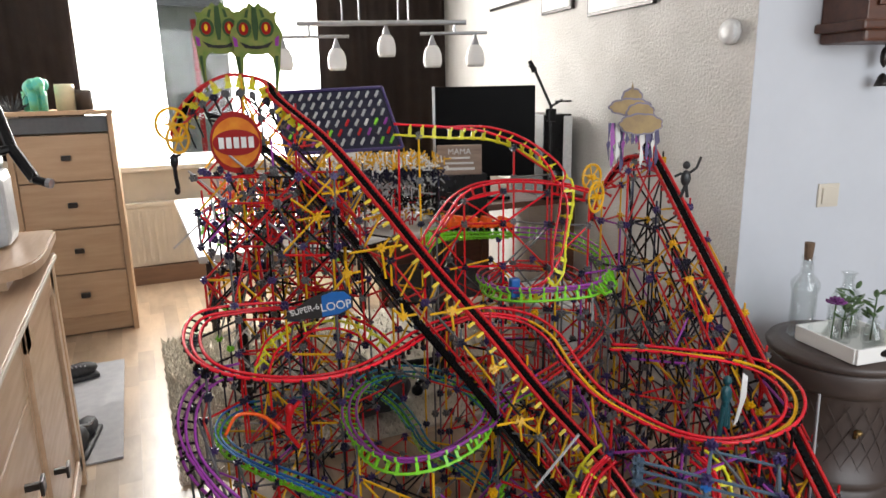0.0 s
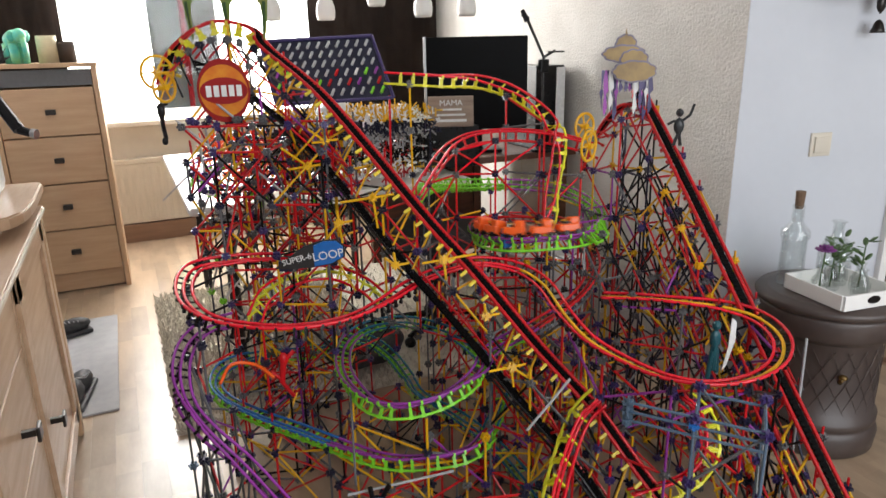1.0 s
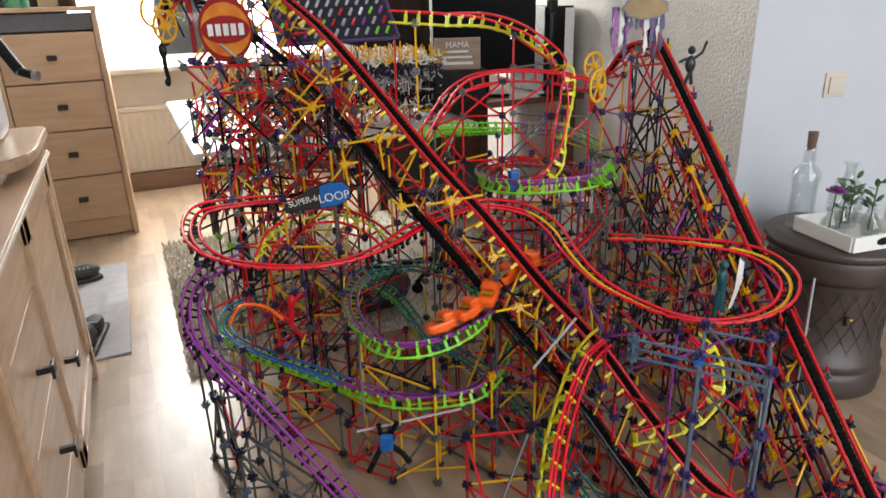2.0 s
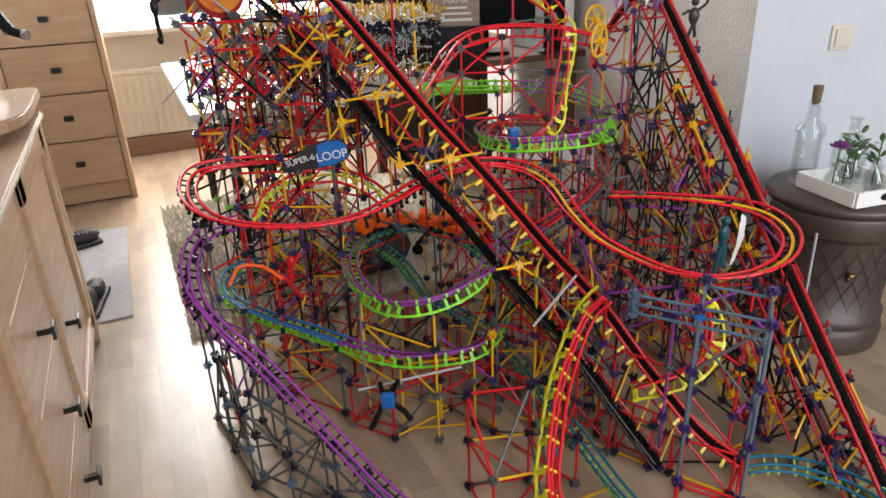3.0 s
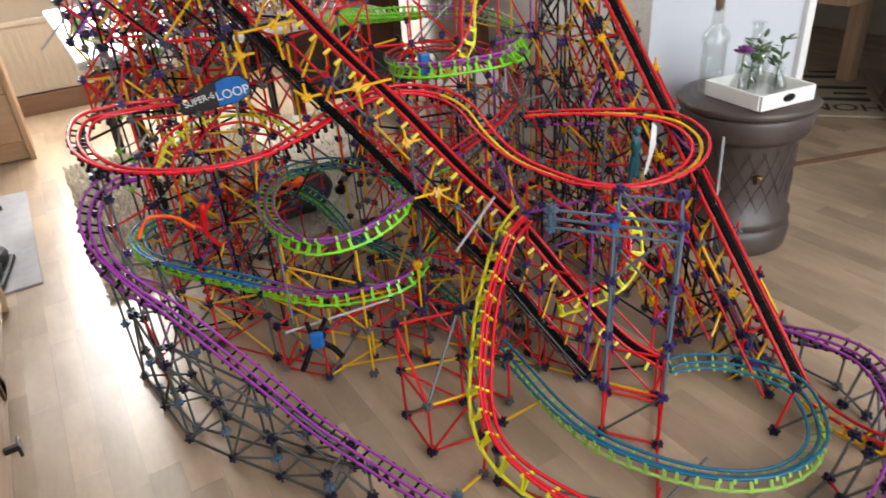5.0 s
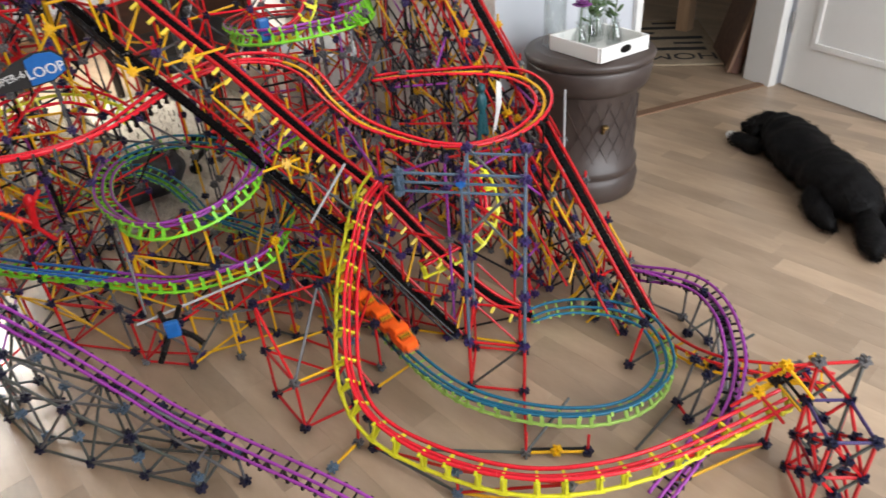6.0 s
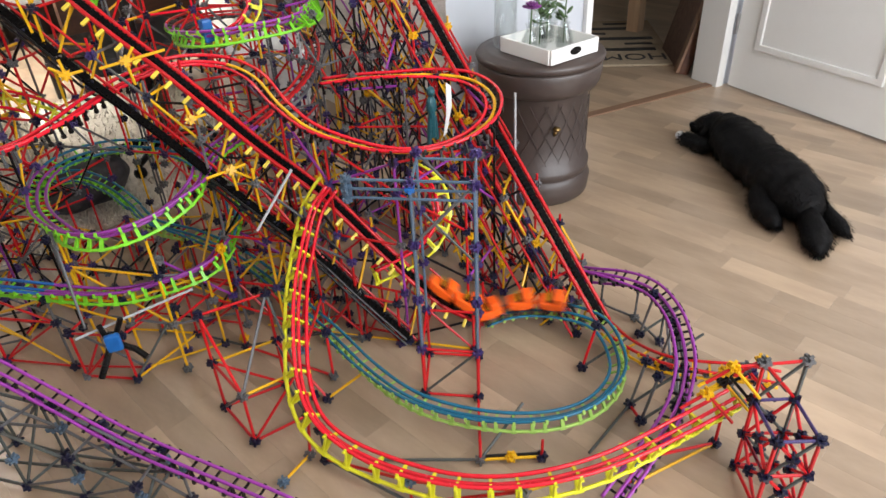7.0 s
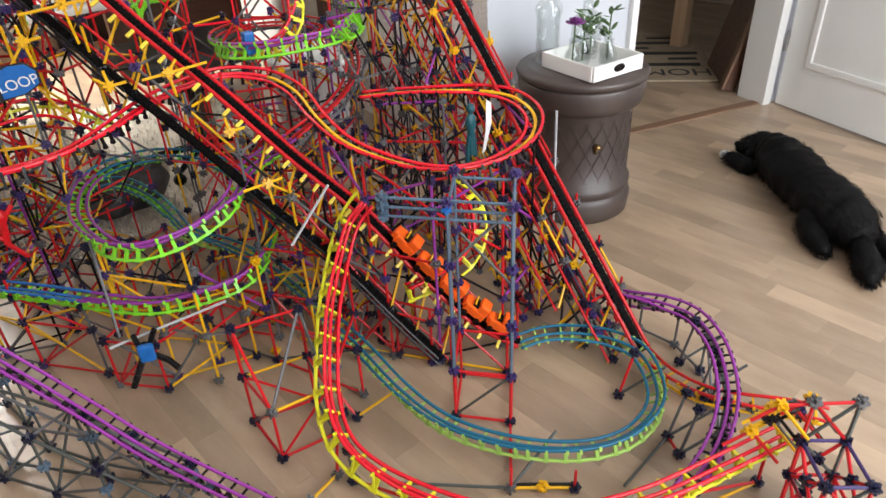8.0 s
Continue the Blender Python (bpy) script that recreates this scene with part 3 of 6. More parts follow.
net = thing("net_curtain", "sheer white net curtain, its daylight put in as glow", "curtain")
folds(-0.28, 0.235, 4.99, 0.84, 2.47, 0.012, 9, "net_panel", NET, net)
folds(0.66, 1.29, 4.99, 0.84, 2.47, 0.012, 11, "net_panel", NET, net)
dark_left = thing("dark_curtain", "floor-length dark brown curtain with faint pattern", "curtain", "dark curtains")
folds(-0.78, -0.265, 4.93, 0.9, 2.5, 0.016, 6, "cloth", CURTAIN_DARK, dark_left)
dark_right = thing("dark_curtain", "wide dark brown curtain beside the bright window", "curtain", "dark curtains")
folds(1.275, 2.27, 4.93, 0.05, 2.5, 0.016, 9, "cloth", CURTAIN_DARK, dark_right)
tagged(part("backdrop", block(0.6, 8.5, 1.8, 9, 0.05, 5, 0), OUTSIDE), "washed-out garden beyond the window", "backdrop", kind="structure")
garden = thing("street_scene", "pale roof and red post seen through the window", "backdrop", kind="structure")
part("roof", outline([(0.1, 2.2), (1.2, 2.2), (0.75, 2.75), (0.2, 2.8)], 0.1, Matrix.Translation((0, 8.2, 0.0))), GREY, garden)
part("post", tube(bmesh.new(), (0.72, 8.0, 0), (0.72, 8.0, 2.05), 0.03), RED, garden)

rad = thing("radiator", "cream panel radiator with upright grooves", "radiator")
part("panel", block(0.45, 4.985, 0.335, 1.9, 0.05, 0.41, 0.01), CREAM, rad)
for i in range(38):
    piece("groove_rib", shared("rib", lambda: block(0, 0, 0, 0.022, 0.012, 0.36, 0.004), CREAM), rad, Matrix.Translation((-0.45 + i * 0.048, 4.957, 0.335)))
part("top_grille", block(0.45, 4.985, 0.555, 1.92, 0.075, 0.03, 0.006), CREAM, rad)
tagged(part("baseboard", block(0.75, 5.0, 0.062, 3.1, 0.1, 0.125, 0.004), BROWN), "brown wooden plinth under the radiator", "baseboard", kind="structure")

# doorway to the hall, its frame, the open white door
WALL_TURN = math.degrees(math.atan2(1.503 - 1.650, 2.505 - 1.868))
A = math.degrees(math.atan2(1.235 - 1.503, 3.285 - 2.505))
frame_ob = structure("door_frame", "white painted door frame", "door frame")
frame_ob.matrix_world = pose(2.505, 1.503, 0, 0, 0, A)
part("jamb", block(0.012, 0.06, 1.03, 0.03, 0.17, 2.06, 0.003), WHITE_PAINT, frame_ob)
part("jamb", block(0.828, 0.065, 1.03, 0.045, 0.16, 2.06, 0.003), WHITE_PAINT, frame_ob)
part("head", block(0.43, 0.06, 2.065, 0.84, 0.17, 0.04, 0.003), WHITE_PAINT, frame_ob)
tagged(part("threshold", box(bmesh.new(), 0.415, 0.03, 0.003, 0.83, 0.045, 0.008, 0.002), BROWN), "flat wooden threshold strip", "threshold", kind="structure").matrix_world = pose(2.505, 1.503, 0, 0, 0, A)
door = structure("door_1", "white panelled door standing open into the room", "door")
door.matrix_world = pose(3.298, 1.196, 0, 0, 0, -108.2)
part("leaf", block(0.415, 0.03, 1.02, 0.83, 0.038, 2.02, 0.003), WHITE_PAINT, door)
for z0, z1 in ((0.22, 0.86), (1.02, 1.9)):
    bm = bmesh.new()
    for x, z, sx, sz in ((0.415, z0, 0.60, 0.028), (0.415, z1, 0.60, 0.028), (0.128, (z0 + z1) / 2, 0.028, z1 - z0), (0.702, (z0 + z1) / 2, 0.028, z1 - z0)):
        box(bm, x, 0.008, z, sx, 0.014, sz, 0.004)
    part("moulding", bm, WHITE_PAINT, door)
part("handle", tube(tube(bmesh.new(), (0.77, 0.012, 1.03), (0.77, -0.04, 1.03), 0.009), (0.77, -0.04, 1.03), (0.66, -0.04, 1.03), 0.009), STEEL, door)
for z in (0.25, 1.75):
    part("hinge", tube(bmesh.new(), (-0.004, 0.006, z), (-0.004, 0.006, z + 0.09), 0.008), STEEL, door)

# hall: printed doormat, timber post, leaning board
mat_ob = thing("doormat", "beige doormat with black printed lettering", "doormat", at=(3.62, 1.98, 0), turn=40)
part("mat", block(0, 0, 0.008, 0.86, 0.48, 0.012, 0.003), JUTE, mat_ob)


def letters(body, size, m, mat, parent, name="lettering", thick=0.0006):
    cu = bpy.data.curves.new(name, "FONT")
    cu.body, cu.size, cu.align_x, cu.align_y, cu.extrude = body, size, "CENTER", "CENTER", thick
    ob = new(name, cu)
    dg = bpy.context.evaluated_depsgraph_get()
    me = bpy.data.meshes.new_from_object(ob.evaluated_get(dg))
    bpy.data.objects.remove(ob)
    me.materials.clear()
    me.materials.append(mat)
    ob = new(name, me)
    ob.parent, ob.matrix_basis = parent, m
    return ob


letters("HOME", 0.15, pose(-0.30, 0.0, 0.0155, 0, 0, 90), PRINT, mat_ob)
for i, (w, off) in enumerate(((0.5, 0.0), (0.22, -0.1), (0.56, 0.0), (0.18, 0.12), (0.44, 0.02), (0.30, -0.06))):
    part("printed_bar", block(-0.17 + i * 0.105, off, 0.0145, 0.032 if i % 2 else 0.048, w * 0.7, 0.003, 0), PRINT, mat_ob)
post = thing("timber_leg", "pale wooden leg of a hall bench", "wooden leg")
part("leg", block(3.86, 2.02, 0.22, 0.075, 0.075, 0.44, 0.004), OAK, post)
part("seat_rail", block(3.95, 2.1, 0.47, 0.7, 0.3, 0.05, 0.004), OAK_FLAT, post)
lean = thing("leaning_board", "dark board leaning against the hall wall", "board")
part("board", box(bmesh.new(), 0, 0, 0.42, 0.05, 0.42, 0.84, 0.006), DARK_WOOD, lean)
part("edge_strip", box(bmesh.new(), -0.032, -0.19, 0.42, 0.014, 0.05, 0.84, 0.003), BROWN, lean)
lean.matrix_world = pose(3.50, 1.57, 0, 0, 14, -50)

# on the walls
sw = thing("light_switch", "square cream plastic light switch", "light switch", at=(2.189, 1.5765, 0.902), turn=WALL_TURN)
part("plate", block(0, -0.004, 0, 0.082, 0.008, 0.082, 0.003), CREAM, sw)
part("rocker", block(0, -0.010, 0, 0.055, 0.008, 0.055, 0.002), CREAM, sw)
SD = math.degrees(math.atan2(1.652 - 5.05, 1.867 - 2.3218))
detector = thing("smoke_detector", "round white smoke detector", "smoke detector", at=(1.8815, 1.760, 1.457), turn=SD)
bm = lathe([(0.040, 0.0), (0.042, 0.010), (0.037, 0.013), (0.037, 0.018), (0.041, 0.022), (0.035, 0.031), (0.016, 0.034)], 28)
bmesh.ops.transform(bm, matrix=Matrix.Rotation(math.pi / 2, 4, "X"), verts=bm.verts)
part("housing", bm, WHITE, detector, smooth=True)
for i, (s0, s1, z) in enumerate(((1.06, 1.70, 1.785), (1.84, 2.18, 1.685), (2.34, 2.87, 1.63))):
    pic = thing("framed_picture", "white-matted photograph in a thin dark frame", "picture", "pictures on the stucco wall", at=(2.3218, 5.05, z), turn=SD)
    w = s1 - s0
    part("frame", block(s0 + w / 2, -0.012, 0.14, w, 0.02, 0.34, 0.003), DARK_METAL, pic)
    part("mat", block(s0 + w / 2, -0.023, 0.14, w - 0.03, 0.004, 0.31, 0), PAPER, pic)
    part("photo", block(s0 + w / 2, -0.026, 0.15, w - 0.14, 0.003, 0.18, 0), SLATE, pic)
cab = thing("wall_cabinet", "dark brown wooden wall cabinet with moulded base", "cabinet", at=(2.07, 1.604, 1.40), turn=WALL_TURN)
part("body", block(0.2, -0.10, 0.32, 0.36, 0.19, 0.52, 0.004), DARK_WOOD, cab)
part("moulding", box(box(bmesh.new(), 0.2, -0.105, 0.055, 0.40, 0.21, 0.03, 0.008), 0.2, -0.1, 0.025, 0.36, 0.19, 0.04, 0.01), DARK_WOOD, cab)
part("door", block(0.2, -0.2, 0.33, 0.3, 0.012, 0.44, 0.003), DARK_WOOD, cab)
bell = thing("hanging_bell", "small dark metal bell hanging under the cabinet", "bell", at=(2.29, 1.50, 1.27))
part("cord", tube(bmesh.new(), (0, 0, 0.06), (0, 0, 0.15), 0.004), DARK_METAL, bell)
part("figure", ball(bmesh.new(), (0, 0, 0.095), (0.018, 0.014, 0.032), 2, 0.006, 40), DARK_METAL, bell, smooth=True)
part("bell_cup", lathe([(0.024, 0), (0.02, 0.012), (0.012, 0.034), (0.004, 0.042)], 16), DARK_METAL, bell, smooth=True)

# ---- furniture ----
chest = thing("chest_of_drawers", "tall light oak chest with four drawers", "chest", at=(-0.09, 4.02, 0))
CW = 0.50
part("side", block(-0.012, 0.2, 0.597, 0.026, 0.42, 1.194, 0.003), OAK, chest)
part("side", block(-CW + 0.012, 0.2, 0.597, 0.026, 0.42, 1.194, 0.003), OAK, chest)
part("top", block(-CW / 2, 0.2, 1.203, CW + 0.012, 0.44, 0.022, 0.003), OAK_FLAT, chest)
part("back", block(-CW / 2, 0.4, 0.6, CW - 0.05, 0.012, 1.15, 0), OAK, chest)
part("dark_rail", block(-CW / 2, 0.02, 1.142, CW - 0.054, 0.02, 0.082, 0.002), GREY, chest)
for i in range(4):
    z = 0.107 + i * 0.2475
    d = part("drawer", block(-CW / 2, 0.012, z + 0.122, CW - 0.056, 0.02, 0.241, 0.003), OAK_FLAT, chest)
    part("handle", block(-CW / 2 + 0.01, -0.012, z + 0.124, 0.046, 0.026, 0.026, 0.004), DARK_METAL, d, "dark square handle")
part("plinth", block(-CW / 2, 0.03, 0.055, CW - 0.056, 0.016, 0.095, 0.002), OAK_FLAT, chest)

TOPZ = 1.214
ele = thing("elephant_figurine", "turquoise and green mottled elephant figurine", "figurine", at=(-0.44, 4.12, TOPZ), turn=-60)
bm = bmesh.new()
ball(bm, (0, 0, 0.115), (0.062, 0.045, 0.05), 3, 0.004, 20)
ball(bm, (0.062, 0, 0.135), (0.034, 0.032, 0.036), 2)
for s in (-1, 1):
    ball(bm, (0.05, s * 0.036, 0.132), (0.012, 0.02, 0.03), 2)
    for x in (-0.035, 0.035):
        tube(bm, (x, s * 0.024, 0.0), (x, s * 0.024, 0.1), 0.019, 0.022, 12)
tube(bm, (0.09, 0, 0.125), (0.1, 0, 0.03), 0.013, 0.009)
part("elephant_body", bm, TURQUOISE, ele, smooth=True)
for name, mat, x, r, h, lab in (("pillar_candle", WAX, -0.30, 0.048, 0.135, "thick cream pillar candle with melted rim"), ("dark_candle", BROWN_WAX, -0.215, 0.042, 0.105, "short dark brown pillar candle")):
    c = thing(name, lab, "candle", "candles on the chest", at=(x, 4.13, TOPZ))
    part("wax", lathe([(r, 0), (r, h * 0.85), (r * 0.97, h), (r * 0.8, h * 0.97), (r * 0.3, h * 0.9)], 24), mat, c, smooth=True)
    part("wick", tube(bmesh.new(), (0, 0, h * 0.88), (0.002, 0, h * 1.02), 0.0015, n=6), BLACK, c)
clut = thing("dried_plant", "dark tangle of dried twigs on the chest", "plant", at=(-0.55, 4.12, TOPZ))
bm = bmesh.new()
rr = random.Random(5)
for _ in range(40):
    a, b = rr.uniform(0, 6.3), rr.uniform(0.01, 0.06)
    tube(bm, (0.02 * math.cos(a), 0.02 * math.sin(a), 0), (b * math.cos(a) * 1.8, b * math.sin(a), rr.uniform(0.02, 0.1)), 0.003, 0.001, 5)
part("twigs", bm, FABRIC_BLACK, clut)

# sideboard along the wall
side_ob = thing("sideboard", "light oak sideboard with drawers and panelled doors", "sideboard")
X = -0.28
part("carcass", block(X - 0.245, 1.10, 0.4175, 0.43, 2.58, 0.735, 0.004), OAK_SIDE, side_ob)
part("worktop", block(-0.515, 1.09, 0.7945, 0.49, 2.68, 0.018, 0.003), OAK_SIDE, side_ob)
shelf_end = thing("raised_shelf", "pale oak shelf board with a rounded corner on the sideboard", "shelf board")
pts = [(-0.76, 1.93), (-0.76, 2.50), (-0.285, 2.50), (-0.266, 2.48), (-0.262, 2.20), (-0.264, 2.10), (-0.275, 2.03), (-0.30, 1.975), (-0.34, 1.945), (-0.40, 1.93)]
bm = bmesh.new()
lo = [bm.verts.new((x, y, 0.835)) for x, y in pts]
hi = [bm.verts.new((x, y, 0.868)) for x, y in pts]
bm.faces.new(hi)
bm.faces.new(list(reversed(lo)))
for k in range(len(pts)):
    bm.faces.new((lo[k], lo[(k + 1) % len(pts)], hi[(k + 1) % len(pts)], hi[k]))
bmesh.ops.recalc_face_normals(bm, faces=bm.faces)
bmesh.ops.bevel(bm, geom=[e for e in bm.edges if abs(e.verts[0].co.z - e.verts[1].co.z) < 0.001], offset=0.005, segments=2, affect="EDGES", clamp_overlap=True)
part("board", bm, OAK_SIDE, shelf_end)
part("riser", block(-0.54, 2.22, 0.8195, 0.40, 0.46, 0.031, 0.002), OAK_SIDE, shelf_end)
part("plinth", block(X - 0.22, 1.1, 0.035, 0.4, 2.5, 0.06, 0), OAK_SIDE, side_ob)
# pale strip: light caught by the worktop's front edge, put in as colour
part("edge_strip", block(-0.268, 1.09, 0.7945, 0.005, 2.66, 0.010, 0.001), CREAM, side_ob)
part("corner_post", block(X - 0.02, 2.385, 0.397, 0.05, 0.05, 0.776, 0.006), OAK, side_ob)


def front(kind, y0, y1, z0, z1, handle=None, panel=False):
    d = part(kind, block(X - 0.018, (y0 + y1) / 2, (z0 + z1) / 2, 0.022, y1 - y0 - 0.006, z1 - z0 - 0.006, 0.003), OAK_SIDE, side_ob)
    if panel:
        bm = bmesh.new()
        for cy, cz, sy, sz in (((y0 + y1) / 2, z0 + 0.04, y1 - y0 - 0.02, 0.06), ((y0 + y1) / 2, z1 - 0.04, y1 - y0 - 0.02, 0.06), (y0 + 0.04, (z0 + z1) / 2, 0.06, z1 - z0 - 0.02), (y1 - 0.04, (z0 + z1) / 2, 0.06, z1 - z0 - 0.02)):
            box(bm, X - 0.003, cy, cz, 0.012, sy, sz, 0.003)
        part("panel_frame", bm, OAK_SIDE, d)
    if handle:
        h = part("handle", box(box(bmesh.new(), X + 0.008, handle[0], handle[1], 0.03, 0.012, 0.014), X + 0.026, handle[0], handle[1], 0.008, 0.04, 0.034, 0.003), DARK_METAL, d, "dark square metal handle")


front("door", 1.72, 2.36, 0.07, 0.78, (1.862, 0.338), True)
front("drawer", 1.28, 1.71, 0.62, 0.78)
front("drawer", 1.28, 1.71, 0.41, 0.62, (1.496, 0.503))
front("drawer", 1.28, 1.71, 0.20, 0.41, (1.512, 0.289))
front("drawer", 1.28, 1.71, 0.07, 0.20, (1.496, 0.100))
front("door", 0.80, 1.27, 0.07, 0.78, None, True)
front("door", 0.30, 0.79, 0.07, 0.78, None, True)
front("door", -0.18, 0.29, 0.07, 0.78, None, True)

app = thing("coffee_machine", "grey coffee machine with black lever on the sideboard", "coffee machine", at=(-0.405, 2.32, 0.869))
part("housing", block(-0.02, 0, 0.11, 0.15, 0.20, 0.22, 0.03), SILVER, app)
part("tank", block(-0.02, -0.01, 0.24, 0.13, 0.17, 0.05, 0.018), GREY, app)
part("badge", block(0.0, -0.102, 0.06, 0.05, 0.004, 0.02, 0.002), RED, app)
part("lever", tube(tube(tube(bmesh.new(), (0.041, 0.091, 0.394), (0.073, 0.046, 0.275), 0.016), (0.073, 0.046, 0.275), (0.126, -0.003, 0.183), 0.017), (0.126, -0.003, 0.183), (0.158, -0.020, 0.172), 0.013), BLACK, app, "black lever arm")
part("lever_tip", tube(bmesh.new(), (0.158, -0.020, 0.172), (0.170, -0.026, 0.170), 0.015), STEEL, app)
part("lever_mount", tube(bmesh.new(), (-0.03, 0.0, 0.25), (0.073, 0.046, 0.275), 0.014), BLACK, app)
# mat, shoes, rug
pm = thing("floor_mat", "thin pale grey cloth mat on the laminate", "mat")
part("cloth", block(-0.35, 3.02, 0.005, 0.37, 1.02, 0.008, 0.002), MAT_CLOTH, pm)


def shoe(x, y, turn):
    s = thing("sneaker", "black and grey sneaker lying on the mat", "shoe", "sneakers", at=(x, y, 0.009), turn=turn)
    part("sole", box(bmesh.new(), 0, 0, 0.012, 0.26, 0.085, 0.022, 0.01), FABRIC_BLACK, s)
    bm = bmesh.new()
    ball(bm, (0.06, 0, 0.045), (0.075, 0.04, 0.035), 2)
    ball(bm, (-0.06, 0, 0.055), (0.065, 0.038, 0.05), 2)
    part("upper", bm, FABRIC_BLACK, s, smooth=True)
    for i in range(4):
        part("lace", tube(bmesh.new(), (0.02 + i * 0.018, -0.03, 0.074 - i * 0.002), (0.02 + i * 0.018, 0.03, 0.074 - i * 0.002), 0.003), SILVER, s)


shoe(-0.40, 3.33, 20)
shoe(-0.30, 2.66, 80)

rug = thing("shag_rug", "beige long-pile rug under the coaster", "rug")
part("backing", block(0.80, 2.95, 0.006, 1.56, 1.46, 0.01, 0.002), RUG_PILE, rug)
verts, faces = [], []
rr = random.Random(11)
for _ in range(16000):
    x, y = rr.uniform(0.015, 0.9) if rr.random() < 0.8 else rr.uniform(0.015, 1.58), rr.uniform(2.21, 3.69)
    a, h, t = rr.uniform(0, 6.28), rr.uniform(0.016, 0.034), rr.uniform(0, 6.28)
    dx, dy = math.cos(a) * 0.004, math.sin(a) * 0.004
    ox, oy = math.cos(t) * 0.014, math.sin(t) * 0.014
    b = len(verts)
    verts += [(x - dx, y - dy, 0.008), (x + dx, y + dy, 0.008), (x - dy * 0.8, y + dx * 0.8, 0.008), (x + ox, y + oy, 0.008 + h)]
    faces += [(b, b + 1, b + 3), (b + 1, b + 2, b + 3), (b + 2, b, b + 3)]
me = bpy.data.meshes.new("tuft_rest")
me.from_pydata(verts, [], faces)
me.materials.append(RUG_PILE)
tagged(new("tuft_rest", me), kind="stuff").parent = rug

# added lump stands in for an unclear dark, shaded thing under the helix
bag = thing("dark_lump", "black lumpy stand-in for an unclear dark shape on the rug", "bag", at=(0.77, 2.43, 0.012))
part("cloth", ball(bmesh.new(), (0, 0, 0.085), (0.17, 0.14, 0.085), 4, 0.03, 9), FABRIC_BLACK, bag, smooth=True)
part("strap", sweep(frames(spline([(-0.10, 0.0, 0.13), (-0.06, -0.03, 0.19), (0.04, -0.04, 0.19), (0.09, -0.01, 0.13)]), 0), 0, 0, 0.007), BLACK, bag, smooth=True)

# white table with another toy model on it
table = thing("dining_table", "white-topped table with rounded corners and black legs", "table")
part("tabletop", block(0.72, 3.17, 0.715, 1.12, 1.42, 0.03, 0.012), WHITE_PAINT, table)
for x, y in ((0.30, 2.6), (1.15, 2.6), (0.30, 3.75), (1.15, 3.75)):
    part("leg", tube(bmesh.new(), (x, y, 0), (x, y, 0.70), 0.022), DARK_METAL, table)
LEVELS = {"white": (0.0, 0.06, 0.235, 0.225), "silver": (0.12, 0.14, 0.17), "navy": (0.18, 0.19), "yellow": (0.245, 0.235, 0.03), "orange": (0.06, 0.12, 0.16), "black": (0.06, 0.075, 0.12), "red": (0.0, 0.10)}
toy = thing("white_rod_model", "toy model of countless white and grey rods", "construction toy")
rr = random.Random(3)
for c, n in (("white", 1300), ("silver", 700), ("navy", 1100), ("yellow", 900), ("orange", 620), ("black", 1100), ("red", 300)):
    bm = bmesh.new()
    for _ in range(n):
        x = rr.uniform(0.50, 1.16) if c != "orange" else rr.uniform(0.26, 0.60)
        level = rr.choice(LEVELS[c])
        p = Vector((round(x / 0.016) * 0.016, 2.5 + round(rr.uniform(0, 0.45) / 0.03) * 0.03, 0.737 + level + rr.uniform(0, 0.03)))
        d = Vector(rr.choice(((1, 0, 0), (0, 0, 1), (0, 0, 1), (0.7, 0, 0.7), (-0.7, 0, 0.7), (0, 1, 0)))) * rr.uniform(0.016, 0.034)
        q = p + d
        tube(bm, p, q, 0.0034, n=4)
    tagged(part("rod_rest", bm, COLOURS[c], toy), kind="stuff")
for x, y in ((0.65, 2.52), (1.12, 2.52), (0.65, 2.93), (1.12, 2.93)):
    part("corner_rod", tube(bmesh.new(), (x, y, 0.73), (x, y, 0.99), 0.004, n=6), NAVY, toy)
dome = thing("white_bowl", "upturned white bowl on the toy model", "bowl", at=(0.80, 2.78, 0.99))
part("bowl", lathe([(0.075, 0.0), (0.07, 0.03), (0.05, 0.05), (0.02, 0.058)], 24), WHITE, dome, smooth=True)

# desk with monitor, lamp and sign
desk = thing("desk", "dark wooden desk by the stucco wall", "desk")
part("desktop", block(1.62, 3.25, 0.74, 0.80, 1.0, 0.03, 0.004), DARK_WOOD, desk)
for x, y in ((1.27, 2.79), (1.95, 2.79), (1.27, 3.7), (1.95, 3.7)):
    part("leg", block(x, y, 0.362, 0.05, 0.05, 0.724, 0.003), DARK_WOOD, desk)
part("back_panel", block(1.61, 3.70, 0.42, 0.63, 0.02, 0.58, 0.002), DARK_WOOD, desk)
mon = thing("monitor", "large black computer monitor, switched off", "monitor", at=(1.55, 2.93, 0.756), turn=-23)
part("screen", block(0, 0, 0.325, 0.49, 0.03, 0.43, 0.006), DARK_SCREEN, mon)
part("bezel", block(-0.242, -0.004, 0.325, 0.012, 0.036, 0.432, 0.002), STEEL, mon)
part("stand", block(0, 0.02, 0.1, 0.06, 0.03, 0.2, 0.004), DARK_SCREEN, mon)
part("foot", block(0, 0.02, 0.008, 0.24, 0.16, 0.014, 0.005), DARK_SCREEN, mon)
sign = thing("wooden_sign", "weathered wooden sign with worn white lettering", "sign", at=(1.25, 2.59, 0.930), turn=-22)
part("board", block(0, 0, 0.063, 0.19, 0.014, 0.126, 0.003), SIGN_WOOD, sign)
letters("MAMA", 0.034, Matrix.Translation((0.0, -0.0085, 0.098)) @ Matrix.Rotation(math.pi / 2, 4, "X"), PAPER, sign)
